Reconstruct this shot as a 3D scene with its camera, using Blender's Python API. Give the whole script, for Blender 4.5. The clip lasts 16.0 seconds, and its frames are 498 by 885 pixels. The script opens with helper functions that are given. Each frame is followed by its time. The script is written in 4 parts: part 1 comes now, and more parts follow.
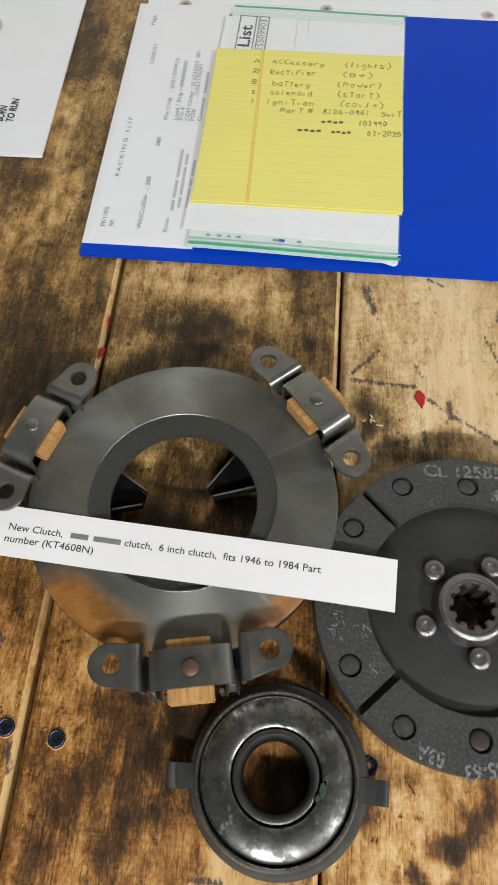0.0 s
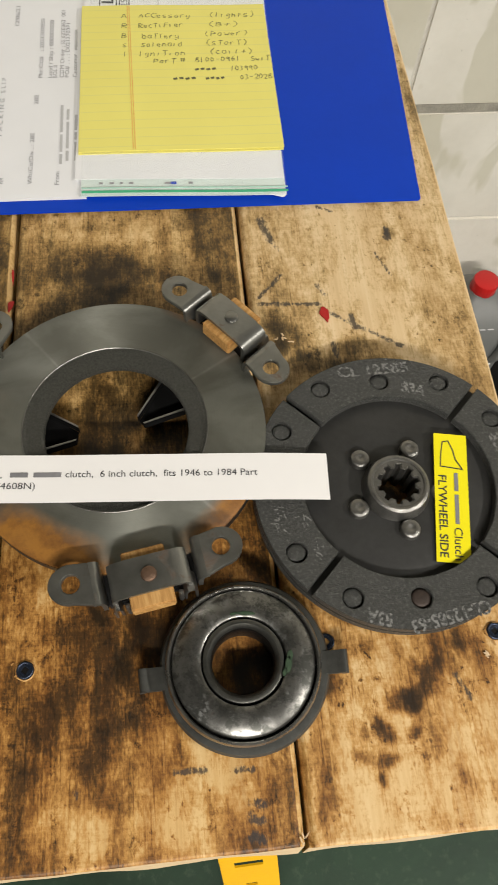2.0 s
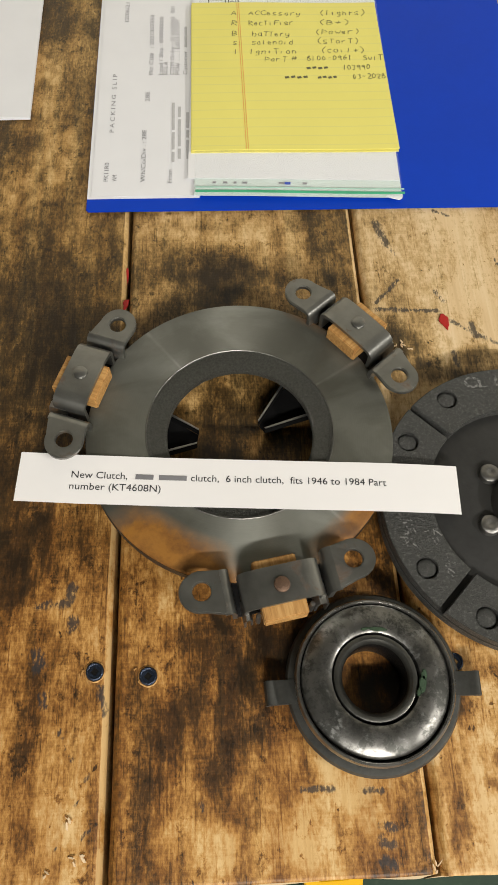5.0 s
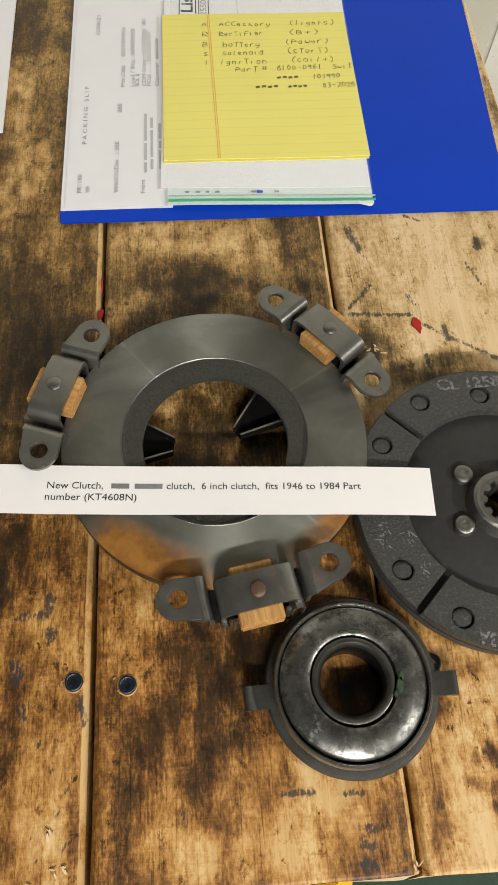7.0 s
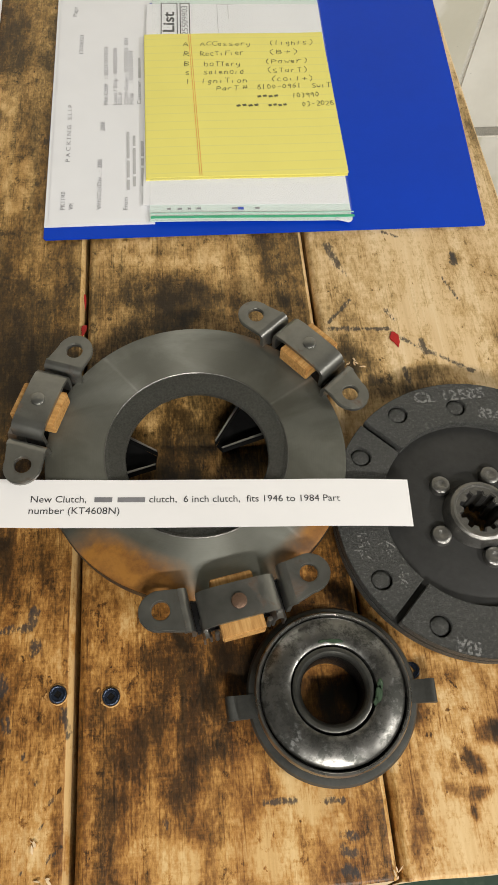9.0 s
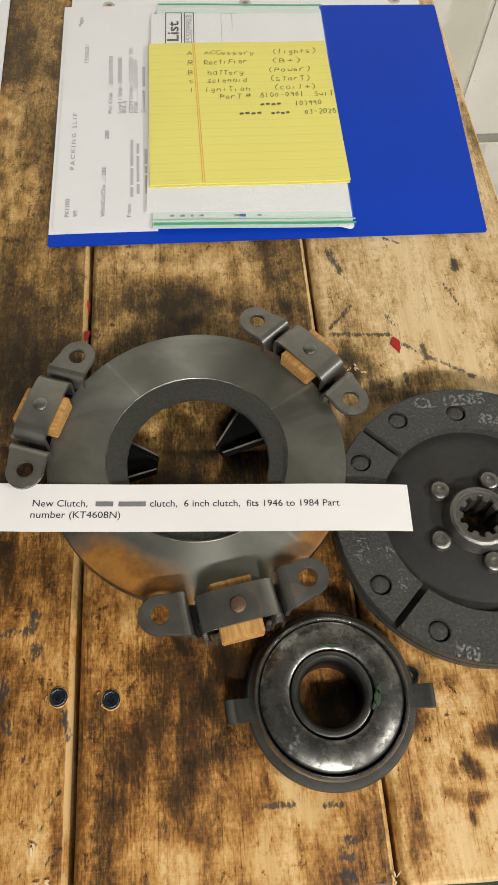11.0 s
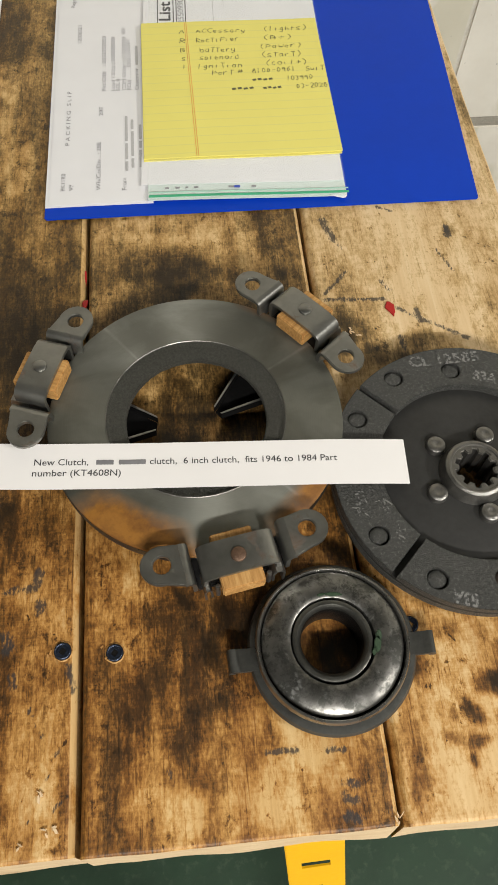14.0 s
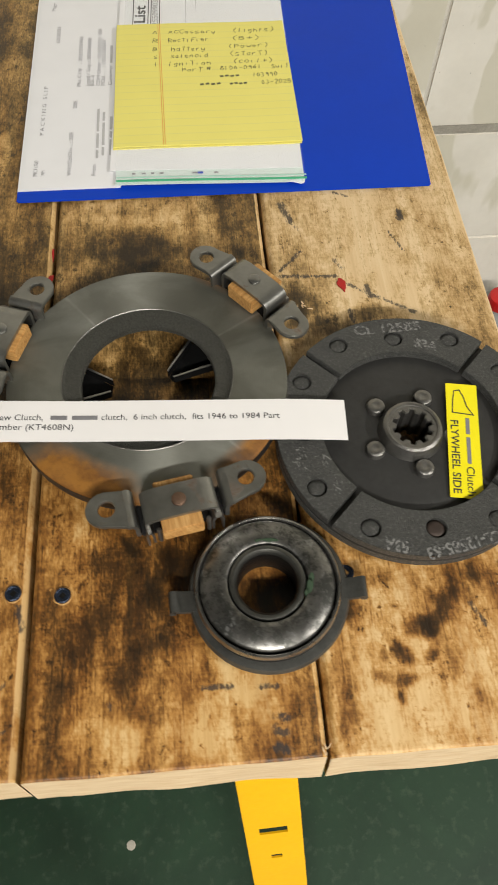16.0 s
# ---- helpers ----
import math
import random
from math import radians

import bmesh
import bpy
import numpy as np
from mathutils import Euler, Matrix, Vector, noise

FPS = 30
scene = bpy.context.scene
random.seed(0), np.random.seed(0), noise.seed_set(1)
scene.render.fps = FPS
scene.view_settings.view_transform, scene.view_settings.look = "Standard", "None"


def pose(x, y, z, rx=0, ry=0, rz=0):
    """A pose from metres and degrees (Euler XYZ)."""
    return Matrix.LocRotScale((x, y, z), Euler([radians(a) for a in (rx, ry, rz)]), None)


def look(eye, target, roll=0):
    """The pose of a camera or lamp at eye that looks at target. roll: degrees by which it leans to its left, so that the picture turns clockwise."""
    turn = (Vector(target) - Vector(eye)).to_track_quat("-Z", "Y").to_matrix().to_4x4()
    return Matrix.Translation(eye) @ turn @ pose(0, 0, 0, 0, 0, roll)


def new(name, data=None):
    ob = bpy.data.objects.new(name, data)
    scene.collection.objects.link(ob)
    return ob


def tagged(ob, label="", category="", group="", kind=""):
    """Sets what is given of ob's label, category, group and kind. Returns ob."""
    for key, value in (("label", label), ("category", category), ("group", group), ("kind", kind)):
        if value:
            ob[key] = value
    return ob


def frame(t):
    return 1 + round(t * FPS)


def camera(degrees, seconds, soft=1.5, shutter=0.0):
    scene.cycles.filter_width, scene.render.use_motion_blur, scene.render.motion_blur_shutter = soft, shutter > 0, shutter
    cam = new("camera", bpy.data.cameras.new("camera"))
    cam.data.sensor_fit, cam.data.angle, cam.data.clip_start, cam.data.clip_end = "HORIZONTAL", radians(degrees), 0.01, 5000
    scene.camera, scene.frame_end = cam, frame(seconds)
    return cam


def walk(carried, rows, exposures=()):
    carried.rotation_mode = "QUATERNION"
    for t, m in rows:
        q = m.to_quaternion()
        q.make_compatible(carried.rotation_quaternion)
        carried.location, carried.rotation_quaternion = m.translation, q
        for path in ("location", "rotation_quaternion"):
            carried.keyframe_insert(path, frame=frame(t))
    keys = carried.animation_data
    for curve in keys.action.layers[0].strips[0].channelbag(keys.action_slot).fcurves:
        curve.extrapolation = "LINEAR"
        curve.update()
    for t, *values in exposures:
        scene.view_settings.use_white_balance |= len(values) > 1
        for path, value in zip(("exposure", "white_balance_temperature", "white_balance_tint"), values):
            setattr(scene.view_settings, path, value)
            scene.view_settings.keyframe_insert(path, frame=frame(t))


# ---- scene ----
cam = camera(38.9, 16.0, soft=1.35, shutter=0.3)
PATH = [
    (0, (0.099, -0.012, 1.244), (-0.005, 0.859, -0.553), -2.0),
    (0.5, (0.088, -0.032, 1.246), (0.108, 0.847, -0.551), 1.2),
    (1, (0.084, -0.05, 1.243), (0.189, 0.813, -0.558), 3.6),
    (1.5, (0.094, -0.061, 1.245), (0.284, 0.801, -0.55), 6.8),
    (2, (0.087, -0.057, 1.242), (0.252, 0.798, -0.558), 6.2),
    (2.5, (0.058, -0.043, 1.238), (0.168, 0.811, -0.567), 5.2),
    (3, (0.035, -0.041, 1.234), (0.099, 0.809, -0.576), 3.9),
    (5.5, (0.041, -0.047, 1.234), (0.121, 0.817, -0.569), 2.8),
    (6, (0.044, -0.047, 1.233), (0.127, 0.819, -0.568), 2.7),
    (6.5, (0.045, -0.049, 1.234), (0.141, 0.821, -0.564), 3.0),
    (7, (0.046, -0.048, 1.236), (0.152, 0.829, -0.558), 3.3),
    (7.5, (0.048, -0.05, 1.238), (0.165, 0.837, -0.551), 3.7),
    (8, (0.049, -0.049, 1.238), (0.178, 0.836, -0.552), 4.2),
    (8.5, (0.049, -0.049, 1.241), (0.19, 0.841, -0.545), 4.8),
    (11, (0.053, -0.051, 1.245), (0.174, 0.863, -0.53), 3.6),
    (11.5, (0.041, -0.051, 1.239), (0.143, 0.857, -0.54), 3.1),
    (12, (0.047, -0.053, 1.235), (0.14, 0.846, -0.549), 2.3),
    (12.5, (0.05, -0.051, 1.236), (0.156, 0.843, -0.55), 2.7),
    (13, (0.053, -0.05, 1.23), (0.17, 0.835, -0.559), 3.1),
    (13.5, (0.056, -0.058, 1.236), (0.176, 0.842, -0.546), 2.8),
    (14, (0.052, -0.075, 1.238), (0.175, 0.848, -0.533), 2.6),
    (14.5, (0.046, -0.087, 1.237), (0.18, 0.86, -0.52), 2.9),
    (15, (0.05, -0.098, 1.238), (0.2, 0.866, -0.507), 2.8),
    (15.5, (0.054, -0.109, 1.242), (0.217, 0.869, -0.495), 3.1),
    (15.8, (0.0624, -0.1118, 1.2411), (0.2092, 0.8665, -0.4969), 2.76),
    (16, (0.081, -0.118, 1.239), (0.192, 0.861, -0.501), 2.0),
]
walk(cam, [(t, look(eye, target, roll)) for t, eye, target, roll in PATH],
     [(0, 0, 5900, 10), (0.5, 0, 6250, 10), (0.9, 0, 6500, 10), (3.2, 0, 6500, 10), (8.0, 0, 6380, 10), (12.0, 0, 6380, 10), (16.0, 0, 6450, 10)])

T = 0.88          # height of the bench top
WALL = 0.71       # face of the block wall behind the bench

# ---- world and lamps ----
world = bpy.data.worlds.new("world")
scene.world = world
world.use_nodes = True
world.node_tree.nodes["Background"].inputs[0].default_value = (0.9, 0.95, 1.0, 1)
world.node_tree.nodes["Background"].inputs[1].default_value = 0.02


def lamp(name, x, y, z, sx, sy, watts, colour):
    data = bpy.data.lights.new(name, "AREA")
    data.shape, data.size, data.size_y, data.energy, data.color = "RECTANGLE", sx, sy, watts, colour
    ob = new(name, data)
    ob.location = (x, y, z)
    return ob


lamp("ceiling_lamp", 0.25, -2.05, 2.55, 1.2, 0.16, 116, (1.0, 0.95, 0.875))
lamp("ceiling_lamp", 2.0, -1.05, 2.55, 0.10, 0.6, 57, (1.0, 0.95, 0.875))


# ---- materials ----
class Nodes:
    def __init__(self, name):
        self.mat = bpy.data.materials.new(name)
        self.mat.use_nodes = True
        self.tree = self.mat.node_tree
        self.bsdf = self.tree.nodes["Principled BSDF"]
        self.pos = self.add("ShaderNodeNewGeometry").outputs["Position"]
        self.rand = self.add("ShaderNodeObjectInfo").outputs["Random"]

    def add(self, kind):
        return self.tree.nodes.new(kind)

    def link(self, a, b):
        if isinstance(a, (int, float)):
            b.default_value = a
        elif isinstance(a, tuple):
            b.default_value = (*a, 1) if len(a) == 3 and len(b.default_value) == 4 else a
        else:
            self.tree.links.new(a, b)

    def math(self, op, a, b=0.0, c=0.0, clamp=False):
        n = self.add("ShaderNodeMath")
        n.operation, n.use_clamp = op, clamp
        for k, v in enumerate((a, b, c)):
            self.link(v, n.inputs[k])
        return n.outputs[0]

    def scaled(self, sx, sy, sz, shift=0.0):
        n = self.add("ShaderNodeVectorMath")
        n.operation = "MULTIPLY"
        self.link(self.pos, n.inputs[0])
        n.inputs[1].default_value = (sx, sy, sz)
        if shift:
            m = self.add("ShaderNodeVectorMath")
            m.operation = "ADD"
            self.link(n.outputs[0], m.inputs[0])
            self.link(self.math("MULTIPLY", self.rand, shift), m.inputs[1])
            return m.outputs[0]
        return n.outputs[0]

    def noise(self, sx, sy, sz, detail=4.0, rough=0.55, distort=0.0, shift=0.0):
        n = self.add("ShaderNodeTexNoise")
        self.link(self.scaled(sx, sy, sz, shift), n.inputs["Vector"])
        n.inputs["Scale"].default_value = 1.0
        n.inputs["Detail"].default_value, n.inputs["Roughness"].default_value = detail, rough
        n.inputs["Distortion"].default_value = distort
        return n.outputs["Fac"]

    def ramp(self, fac, *stops):
        n = self.add("ShaderNodeValToRGB")
        e = n.color_ramp.elements
        while len(e) < len(stops):
            e.new(0.5)
        for k, (p, c) in enumerate(stops):
            e[k].position = p
            e[k].color = (*c, 1) if isinstance(c, tuple) else (c, c, c, 1)
        self.link(fac, n.inputs[0])
        return n.outputs[0]

    def mix(self, fac, a, b, kind="MIX"):
        n = self.add("ShaderNodeMix")
        n.data_type, n.blend_type = "RGBA", kind
        self.link(fac, n.inputs[0])
        self.link(a, n.inputs[6])
        self.link(b, n.inputs[7])
        return n.outputs[2]

    def attr(self, name):
        n = self.add("ShaderNodeAttribute")
        n.attribute_name = name
        return n.outputs["Fac"]

    def bump(self, height, dist, strength=1.0):
        n = self.add("ShaderNodeBump")
        n.inputs["Strength"].default_value, n.inputs["Distance"].default_value = strength, dist
        self.link(height, n.inputs["Height"])
        self.link(n.outputs[0], self.bsdf.inputs["Normal"])

    def done(self, colour, rough=0.5, metal=0.0, **more):
        self.link(colour, self.bsdf.inputs["Base Color"])
        self.link(rough, self.bsdf.inputs["Roughness"])
        self.link(metal, self.bsdf.inputs["Metallic"])
        for k, v in more.items():
            self.link(v, self.bsdf.inputs[k.replace("_", " ")])
        return self.mat


def plain(name, colour, rough=0.5, metal=0.0, vary=0.15, scale=60.0, grain=0.0002, **more):
    """One colour with two scales of mottling and a fine relief."""
    n = Nodes(name)
    a = n.noise(scale, scale, scale, 4)
    b = n.noise(scale * 7, scale * 7, scale * 7, 3)
    v = n.math("ADD", n.math("MULTIPLY", a, 0.65), n.math("MULTIPLY", b, 0.35))
    dark = tuple(c * (1 - vary) for c in colour)
    light = tuple(min(1, c * (1 + vary)) for c in colour)
    col = n.ramp(v, (0.3, dark), (0.7, light))
    r = n.math("ADD", rough - 0.06, n.math("MULTIPLY", a, 0.12))
    if grain:
        n.bump(b, grain)
    return n.done(col, r, metal, **more)


def bench_wood():
    n = Nodes("bench_wood")
    streak = n.noise(420, 18, 60, 4, 0.6, 0.3, 9.0)
    band = n.noise(75, 3.2, 30, 3, 0.5, 0.6, 17.0)
    blotch = n.noise(105, 66, 50, 6, 0.70, 0.1, 5.0)
    patch = n.noise(34, 17, 20, 5, 0.65, 0.2, 27.0)
    saw = n.noise(90, 1100, 30, 3, 0.6, 0.0, 3.0)
    fleck = n.noise(760, 330, 90, 4, 0.7, 0.0, 7.0)
    fibre = n.noise(240, 46, 60, 5, 0.7, 0.5, 13.0)
    stain_shade, old, pale = n.attr("stain_shade"), n.attr("old"), n.attr("pale")
    s = stain_shade
    for source, share in ((blotch, 0.78), (patch, 0.36), (streak, 0.34), (fibre, 0.60), (saw, 0.20), (fleck, 0.64)):
        s = n.math("ADD", s, n.math("MULTIPLY", n.math("SUBTRACT", source, 0.5), share))
    pit = n.ramp(n.noise(230, 170, 90, 3, 0.6, 0.3, 21.0), (0.68, 0.0), (0.74, 0.38))
    pore = n.ramp(n.noise(1500, 40, 90, 2, 0.5, 0.0, 31.0), (0.60, 0.0), (0.72, 0.16))
    splat = n.ramp(n.noise(90, 66, 40, 7, 0.78, 0.1, 41.0), (0.57, 0.0), (0.67, 0.34))
    s = n.math("ADD", n.math("ADD", s, pore), splat)
    s = n.math("ADD", s, pit, clamp=True)
    grain = n.math("ADD", n.math("MULTIPLY", band, 0.6), n.math("MULTIPLY", streak, 0.4))
    wood = n.ramp(grain, (0.28, (0.45, 0.255, 0.082)), (0.48, (0.63, 0.40, 0.150)), (0.68, (0.75, 0.54, 0.255)))
    sanded = n.ramp(grain, (0.28, (0.60, 0.43, 0.225)), (0.48, (0.72, 0.55, 0.325)), (0.68, (0.80, 0.65, 0.43)))
    wood = n.mix(pale, wood, sanded)
    fresh = n.ramp(s, (0.10, (1.0, 1.0, 1.0)), (0.32, (0.74, 0.575, 0.340)), (0.52, (0.35, 0.220, 0.088)), (0.70, (0.112, 0.072, 0.029)), (0.95, (0.032, 0.024, 0.014)))
    aged = n.ramp(s, (0.10, (1.0, 1.0, 1.0)), (0.32, (0.72, 0.645, 0.490)), (0.52, (0.34, 0.286, 0.180)), (0.70, (0.116, 0.098, 0.060)), (0.95, (0.032, 0.027, 0.018)))
    col = n.mix(1.0, wood, n.mix(old, fresh, aged), "MULTIPLY")
    ink = n.math("MULTIPLY", n.attr("ink"), n.math("ADD", n.math("MULTIPLY", blotch, 1.2), n.math("SUBTRACT", n.math("ADD", n.math("MULTIPLY", fibre, 2.0), n.math("MULTIPLY", fleck, 2.4)), 1.95)), clamp=True)
    col = n.mix(n.ramp(ink, (0.3, 0.0), (0.62, 0.85)), col, (0.034, 0.031, 0.030))
    rough = n.math("SUBTRACT", 0.62, n.math("MULTIPLY", s, 0.18))
    h = n.math("ADD", n.math("MULTIPLY", streak, 0.6), n.math("MULTIPLY", fleck, 0.45))
    h = n.math("ADD", h, n.math("MULTIPLY", saw, 0.22))
    n.bump(h, 0.0007, 0.6)
    return n.done(col, rough)


def end_wood():
    n = Nodes("fresh_cut_wood")
    a = n.noise(60, 60, 420, 4, 0.6, 0.4, 4.0)
    b = n.noise(25, 25, 25, 3)
    col = n.ramp(a, (0.3, (0.62, 0.44, 0.25)), (0.7, (0.76, 0.60, 0.385)))
    col = n.mix(n.ramp(b, (0.60, 0.0), (0.78, 0.45)), col, (0.38, 0.25, 0.12))
    n.bump(a, 0.0006)
    return n.done(col, 0.7)


def block_paint():
    n = Nodes("painted_block")
    a = n.noise(9, 9, 9, 5, 0.6)
    b = n.noise(120, 120, 120, 4)
    worn = n.noise(9, 9, 4.5, 3, 0.5, 0.9, 3.0)
    col = n.ramp(a, (0.3, (0.68, 0.645, 0.565)), (0.7, (0.82, 0.785, 0.705)))
    col = n.mix(n.ramp(worn, (0.51, 0.0), (0.55, 0.5)), col, (0.52, 0.49, 0.36))
    pits = n.ramp(n.noise(180, 180, 180, 2), (0.74, 0.0), (0.80, 0.7))
    col = n.mix(pits, col, (0.42, 0.40, 0.35))
    n.bump(n.math("SUBTRACT", b, n.math("MULTIPLY", pits, 0.8)), 0.0012, 0.4)
    return n.done(col, 0.55)


def floor_paint():
    n = Nodes("green_floor_paint")
    a = n.noise(7, 7, 7, 5, 0.6, 0.8)
    b = n.noise(60, 60, 60, 5, 0.65)
    col = n.ramp(a, (0.3, (0.008, 0.025, 0.012)), (0.7, (0.014, 0.040, 0.019)))
    col = n.mix(n.ramp(b, (0.54, 0.0), (0.74, 0.28)), col, (0.09, 0.12, 0.08))
    chips = n.ramp(n.noise(38, 38, 38, 2), (0.765, 0.0), (0.785, 0.8))
    col = n.mix(chips, col, (0.22, 0.23, 0.18))
    n.bump(b, 0.001, 0.4)
    return n.done(col, n.math("ADD", 0.38, n.math("MULTIPLY", b, 0.3)), Specular_IOR_Level=0.3)


def turned_steel():
    """Face turned on a lathe: grooves run round the middle."""
    n = Nodes("turned_steel")
    t = n.add("ShaderNodeTangent")
    t.direction_type, t.axis = "RADIAL", "Z"
    n.link(t.outputs[0], n.bsdf.inputs["Tangent"])
    a = n.noise(28, 28, 28, 4)
    b = n.noise(300, 300, 300, 3)
    smear = n.noise(14, 22, 20, 5, 0.6, 0.5)
    spots = n.noise(70, 70, 60, 6, 0.72, 0.1)
    col = n.ramp(a, (0.3, (0.205, 0.210, 0.184)), (0.7, (0.280, 0.285, 0.250)))
    col = n.mix(n.ramp(smear, (0.44, 0.0), (0.60, 0.6)), col, (0.125, 0.122, 0.097))
    local = n.add("ShaderNodeTexCoord").outputs["Object"]
    xyz = n.add("ShaderNodeSeparateXYZ")
    n.link(local, xyz.inputs[0])
    x, y = xyz.outputs[0], xyz.outputs[1]
    turn = n.math("ARCTAN2", y, x)
    turn = n.math("ADD", turn, n.math("MULTIPLY", b, 0.012))
    for angle in (129.0, 32.0, -46.0):
        near = n.math("ABSOLUTE", n.math("SUBTRACT", turn, radians(angle)))
        line = n.math("MULTIPLY", n.ramp(near, (0.002, 1.0), (0.020, 0.0)), n.ramp(a, (0.36, 0.1), (0.6, 0.6)))
        col = n.mix(line, col, (0.46, 0.46, 0.43))
    # fine turning marks
    reach = n.math("SQRT", n.math("ADD", n.math("MULTIPLY", x, x), n.math("MULTIPLY", y, y)))
    groove = n.add("ShaderNodeTexNoise")
    groove.noise_dimensions = "1D"
    n.link(n.math("MULTIPLY", reach, 2600.0), groove.inputs["W"])
    groove.inputs["Scale"].default_value, groove.inputs["Detail"].default_value = 1.0, 3.0
    col = n.mix(n.ramp(groove.outputs["Fac"], (0.40, 0.07), (0.62, 0.0)), col, (0.07, 0.07, 0.06))
    rust = n.math("MULTIPLY", n.attr("rust"), n.math("ADD", 0.30, n.math("ADD", n.math("MULTIPLY", a, 0.6), n.math("MULTIPLY", spots, 0.8))), clamp=True)
    rust = n.ramp(rust, (0.14, 0.0), (0.72, 0.92))
    tone = n.ramp(spots, (0.36, (0.20, 0.078, 0.012)), (0.60, (0.37, 0.160, 0.024)))
    col = n.mix(rust, col, tone)
    rough = n.math("ADD", n.math("ADD", n.math("MULTIPLY", b, 0.08), 0.43), n.math("MULTIPLY", smear, 0.14))
    metal = n.math("SUBTRACT", 0.74, n.math("MULTIPLY", rust, 0.56))
    n.bump(groove.outputs["Fac"], 0.00002, 0.3)
    return n.done(col, rough, metal, Anisotropic=0.88, Anisotropic_Rotation=0.25)


def rusty_steel():
    n = Nodes("oiled_stamped_steel")
    a = n.noise(45, 45, 45, 4, 0.6)
    b = n.noise(400, 400, 400, 3)
    col = n.ramp(a, (0.3, (0.22, 0.22, 0.205)), (0.7, (0.34, 0.34, 0.315)))
    rust = n.ramp(n.noise(70, 70, 70, 4, 0.65, 0.5, 11.0), (0.60, 0.0), (0.74, 0.75))
    col = n.mix(rust, col, (0.17, 0.085, 0.04))
    n.bump(b, 0.0002, 0.5)
    return n.done(col, n.math("ADD", 0.24, n.math("MULTIPLY", a, 0.2)), n.math("SUBTRACT", 0.9, n.math("MULTIPLY", rust, 0.5)))


def facing_stuff():
    n = Nodes("friction_facing")
    a = n.noise(60, 60, 60, 4)
    b = n.noise(620, 620, 620, 6, 0.8)
    rub = n.noise(150, 150, 150, 7, 0.8, 0.2)
    col = n.ramp(b, (0.34, (0.032, 0.033, 0.030)), (0.54, (0.058, 0.059, 0.054)), (0.70, (0.180, 0.180, 0.168)))
    col = n.mix(n.ramp(a, (0.5, 0.0), (0.8, 0.35)), col, (0.085, 0.085, 0.080))
    col = n.mix(n.ramp(rub, (0.60, 0.0), (0.68, 0.45)), col, (0.15, 0.15, 0.14))
    n.bump(n.math("ADD", b, n.math("MULTIPLY", rub, 0.6)), 0.0016, 0.9)
    return n.done(col, n.math("SUBTRACT", 0.66, n.math("MULTIPLY", rub, 0.40)))


def race_steel():
    n = Nodes("worn_race_steel")
    a = n.noise(60, 60, 60, 5, 0.6, 0.6)
    b = n.noise(260, 260, 260, 5, 0.7)
    col = n.ramp(a, (0.34, (0.135, 0.133, 0.124)), (0.66, (0.280, 0.275, 0.258)))
    spot = n.ramp(n.noise(100, 100, 100, 6, 0.75, 0.2), (0.47, 0.0), (0.57, 0.82))
    col = n.mix(spot, col, (0.050, 0.052, 0.046))
    pale = n.ramp(n.noise(120, 120, 60, 6, 0.75, 0.2, 5.0), (0.56, 0.0), (0.63, 0.55))
    col = n.mix(pale, col, (0.33, 0.33, 0.32))
    rough = n.math("ADD", 0.24, n.math("MULTIPLY", n.math("ADD", n.math("ADD", a, spot), pale), 0.17))
    n.bump(b, 0.00012, 0.4)
    return n.done(col, rough, 0.92)


def spacer_wood():
    """Raw wood with its fibres along the block."""
    n = Nodes("spacer_wood")
    n.pos = n.add("ShaderNodeTexCoord").outputs["Object"]
    a = n.noise(70, 900, 500, 4, 0.6, 0.2)
    b = n.noise(40, 160, 160, 3, 0.5, 0.4)
    col = n.ramp(n.math("ADD", n.math("MULTIPLY", a, 0.55), n.math("MULTIPLY", b, 0.45)), (0.34, (0.29, 0.135, 0.034)), (0.5, (0.47, 0.25, 0.075)), (0.66, (0.60, 0.36, 0.130)))
    n.bump(a, 0.0002, 0.6)
    return n.done(col, 0.66)


def worn_print(name, colour, under, limit):
    n = Nodes(name)
    a = n.noise(520, 520, 520, 3, 0.6)
    col = n.mix(n.ramp(a, (limit - 0.06, 0.0), (limit + 0.06, 1.0)), colour, under)
    return n.done(col, 0.7)


def paper(name, colour, ruled=0):
    n = Nodes(name)
    a = n.noise(25, 25, 25, 3)
    b = n.noise(700, 700, 700, 2)
    col = n.ramp(a, (0.3, tuple(c * 0.965 for c in colour)), (0.7, colour))
    if ruled:
        w = n.add("ShaderNodeTexWave")
        w.bands_direction = "Y"
        n.link(n.scaled(0, 1.0, 0), w.inputs["Vector"])
        w.inputs["Scale"].default_value = 0.314 / 0.0087
        col = n.mix(n.ramp(w.outputs["Fac"], (0.965, 0.0), (0.99, 0.13)), col, (0.35, 0.42, 0.35))
    n.bump(n.math("ADD", a, n.math("MULTIPLY", b, 0.03)), 0.0008, 0.5)
    return n.done(col, 0.6)


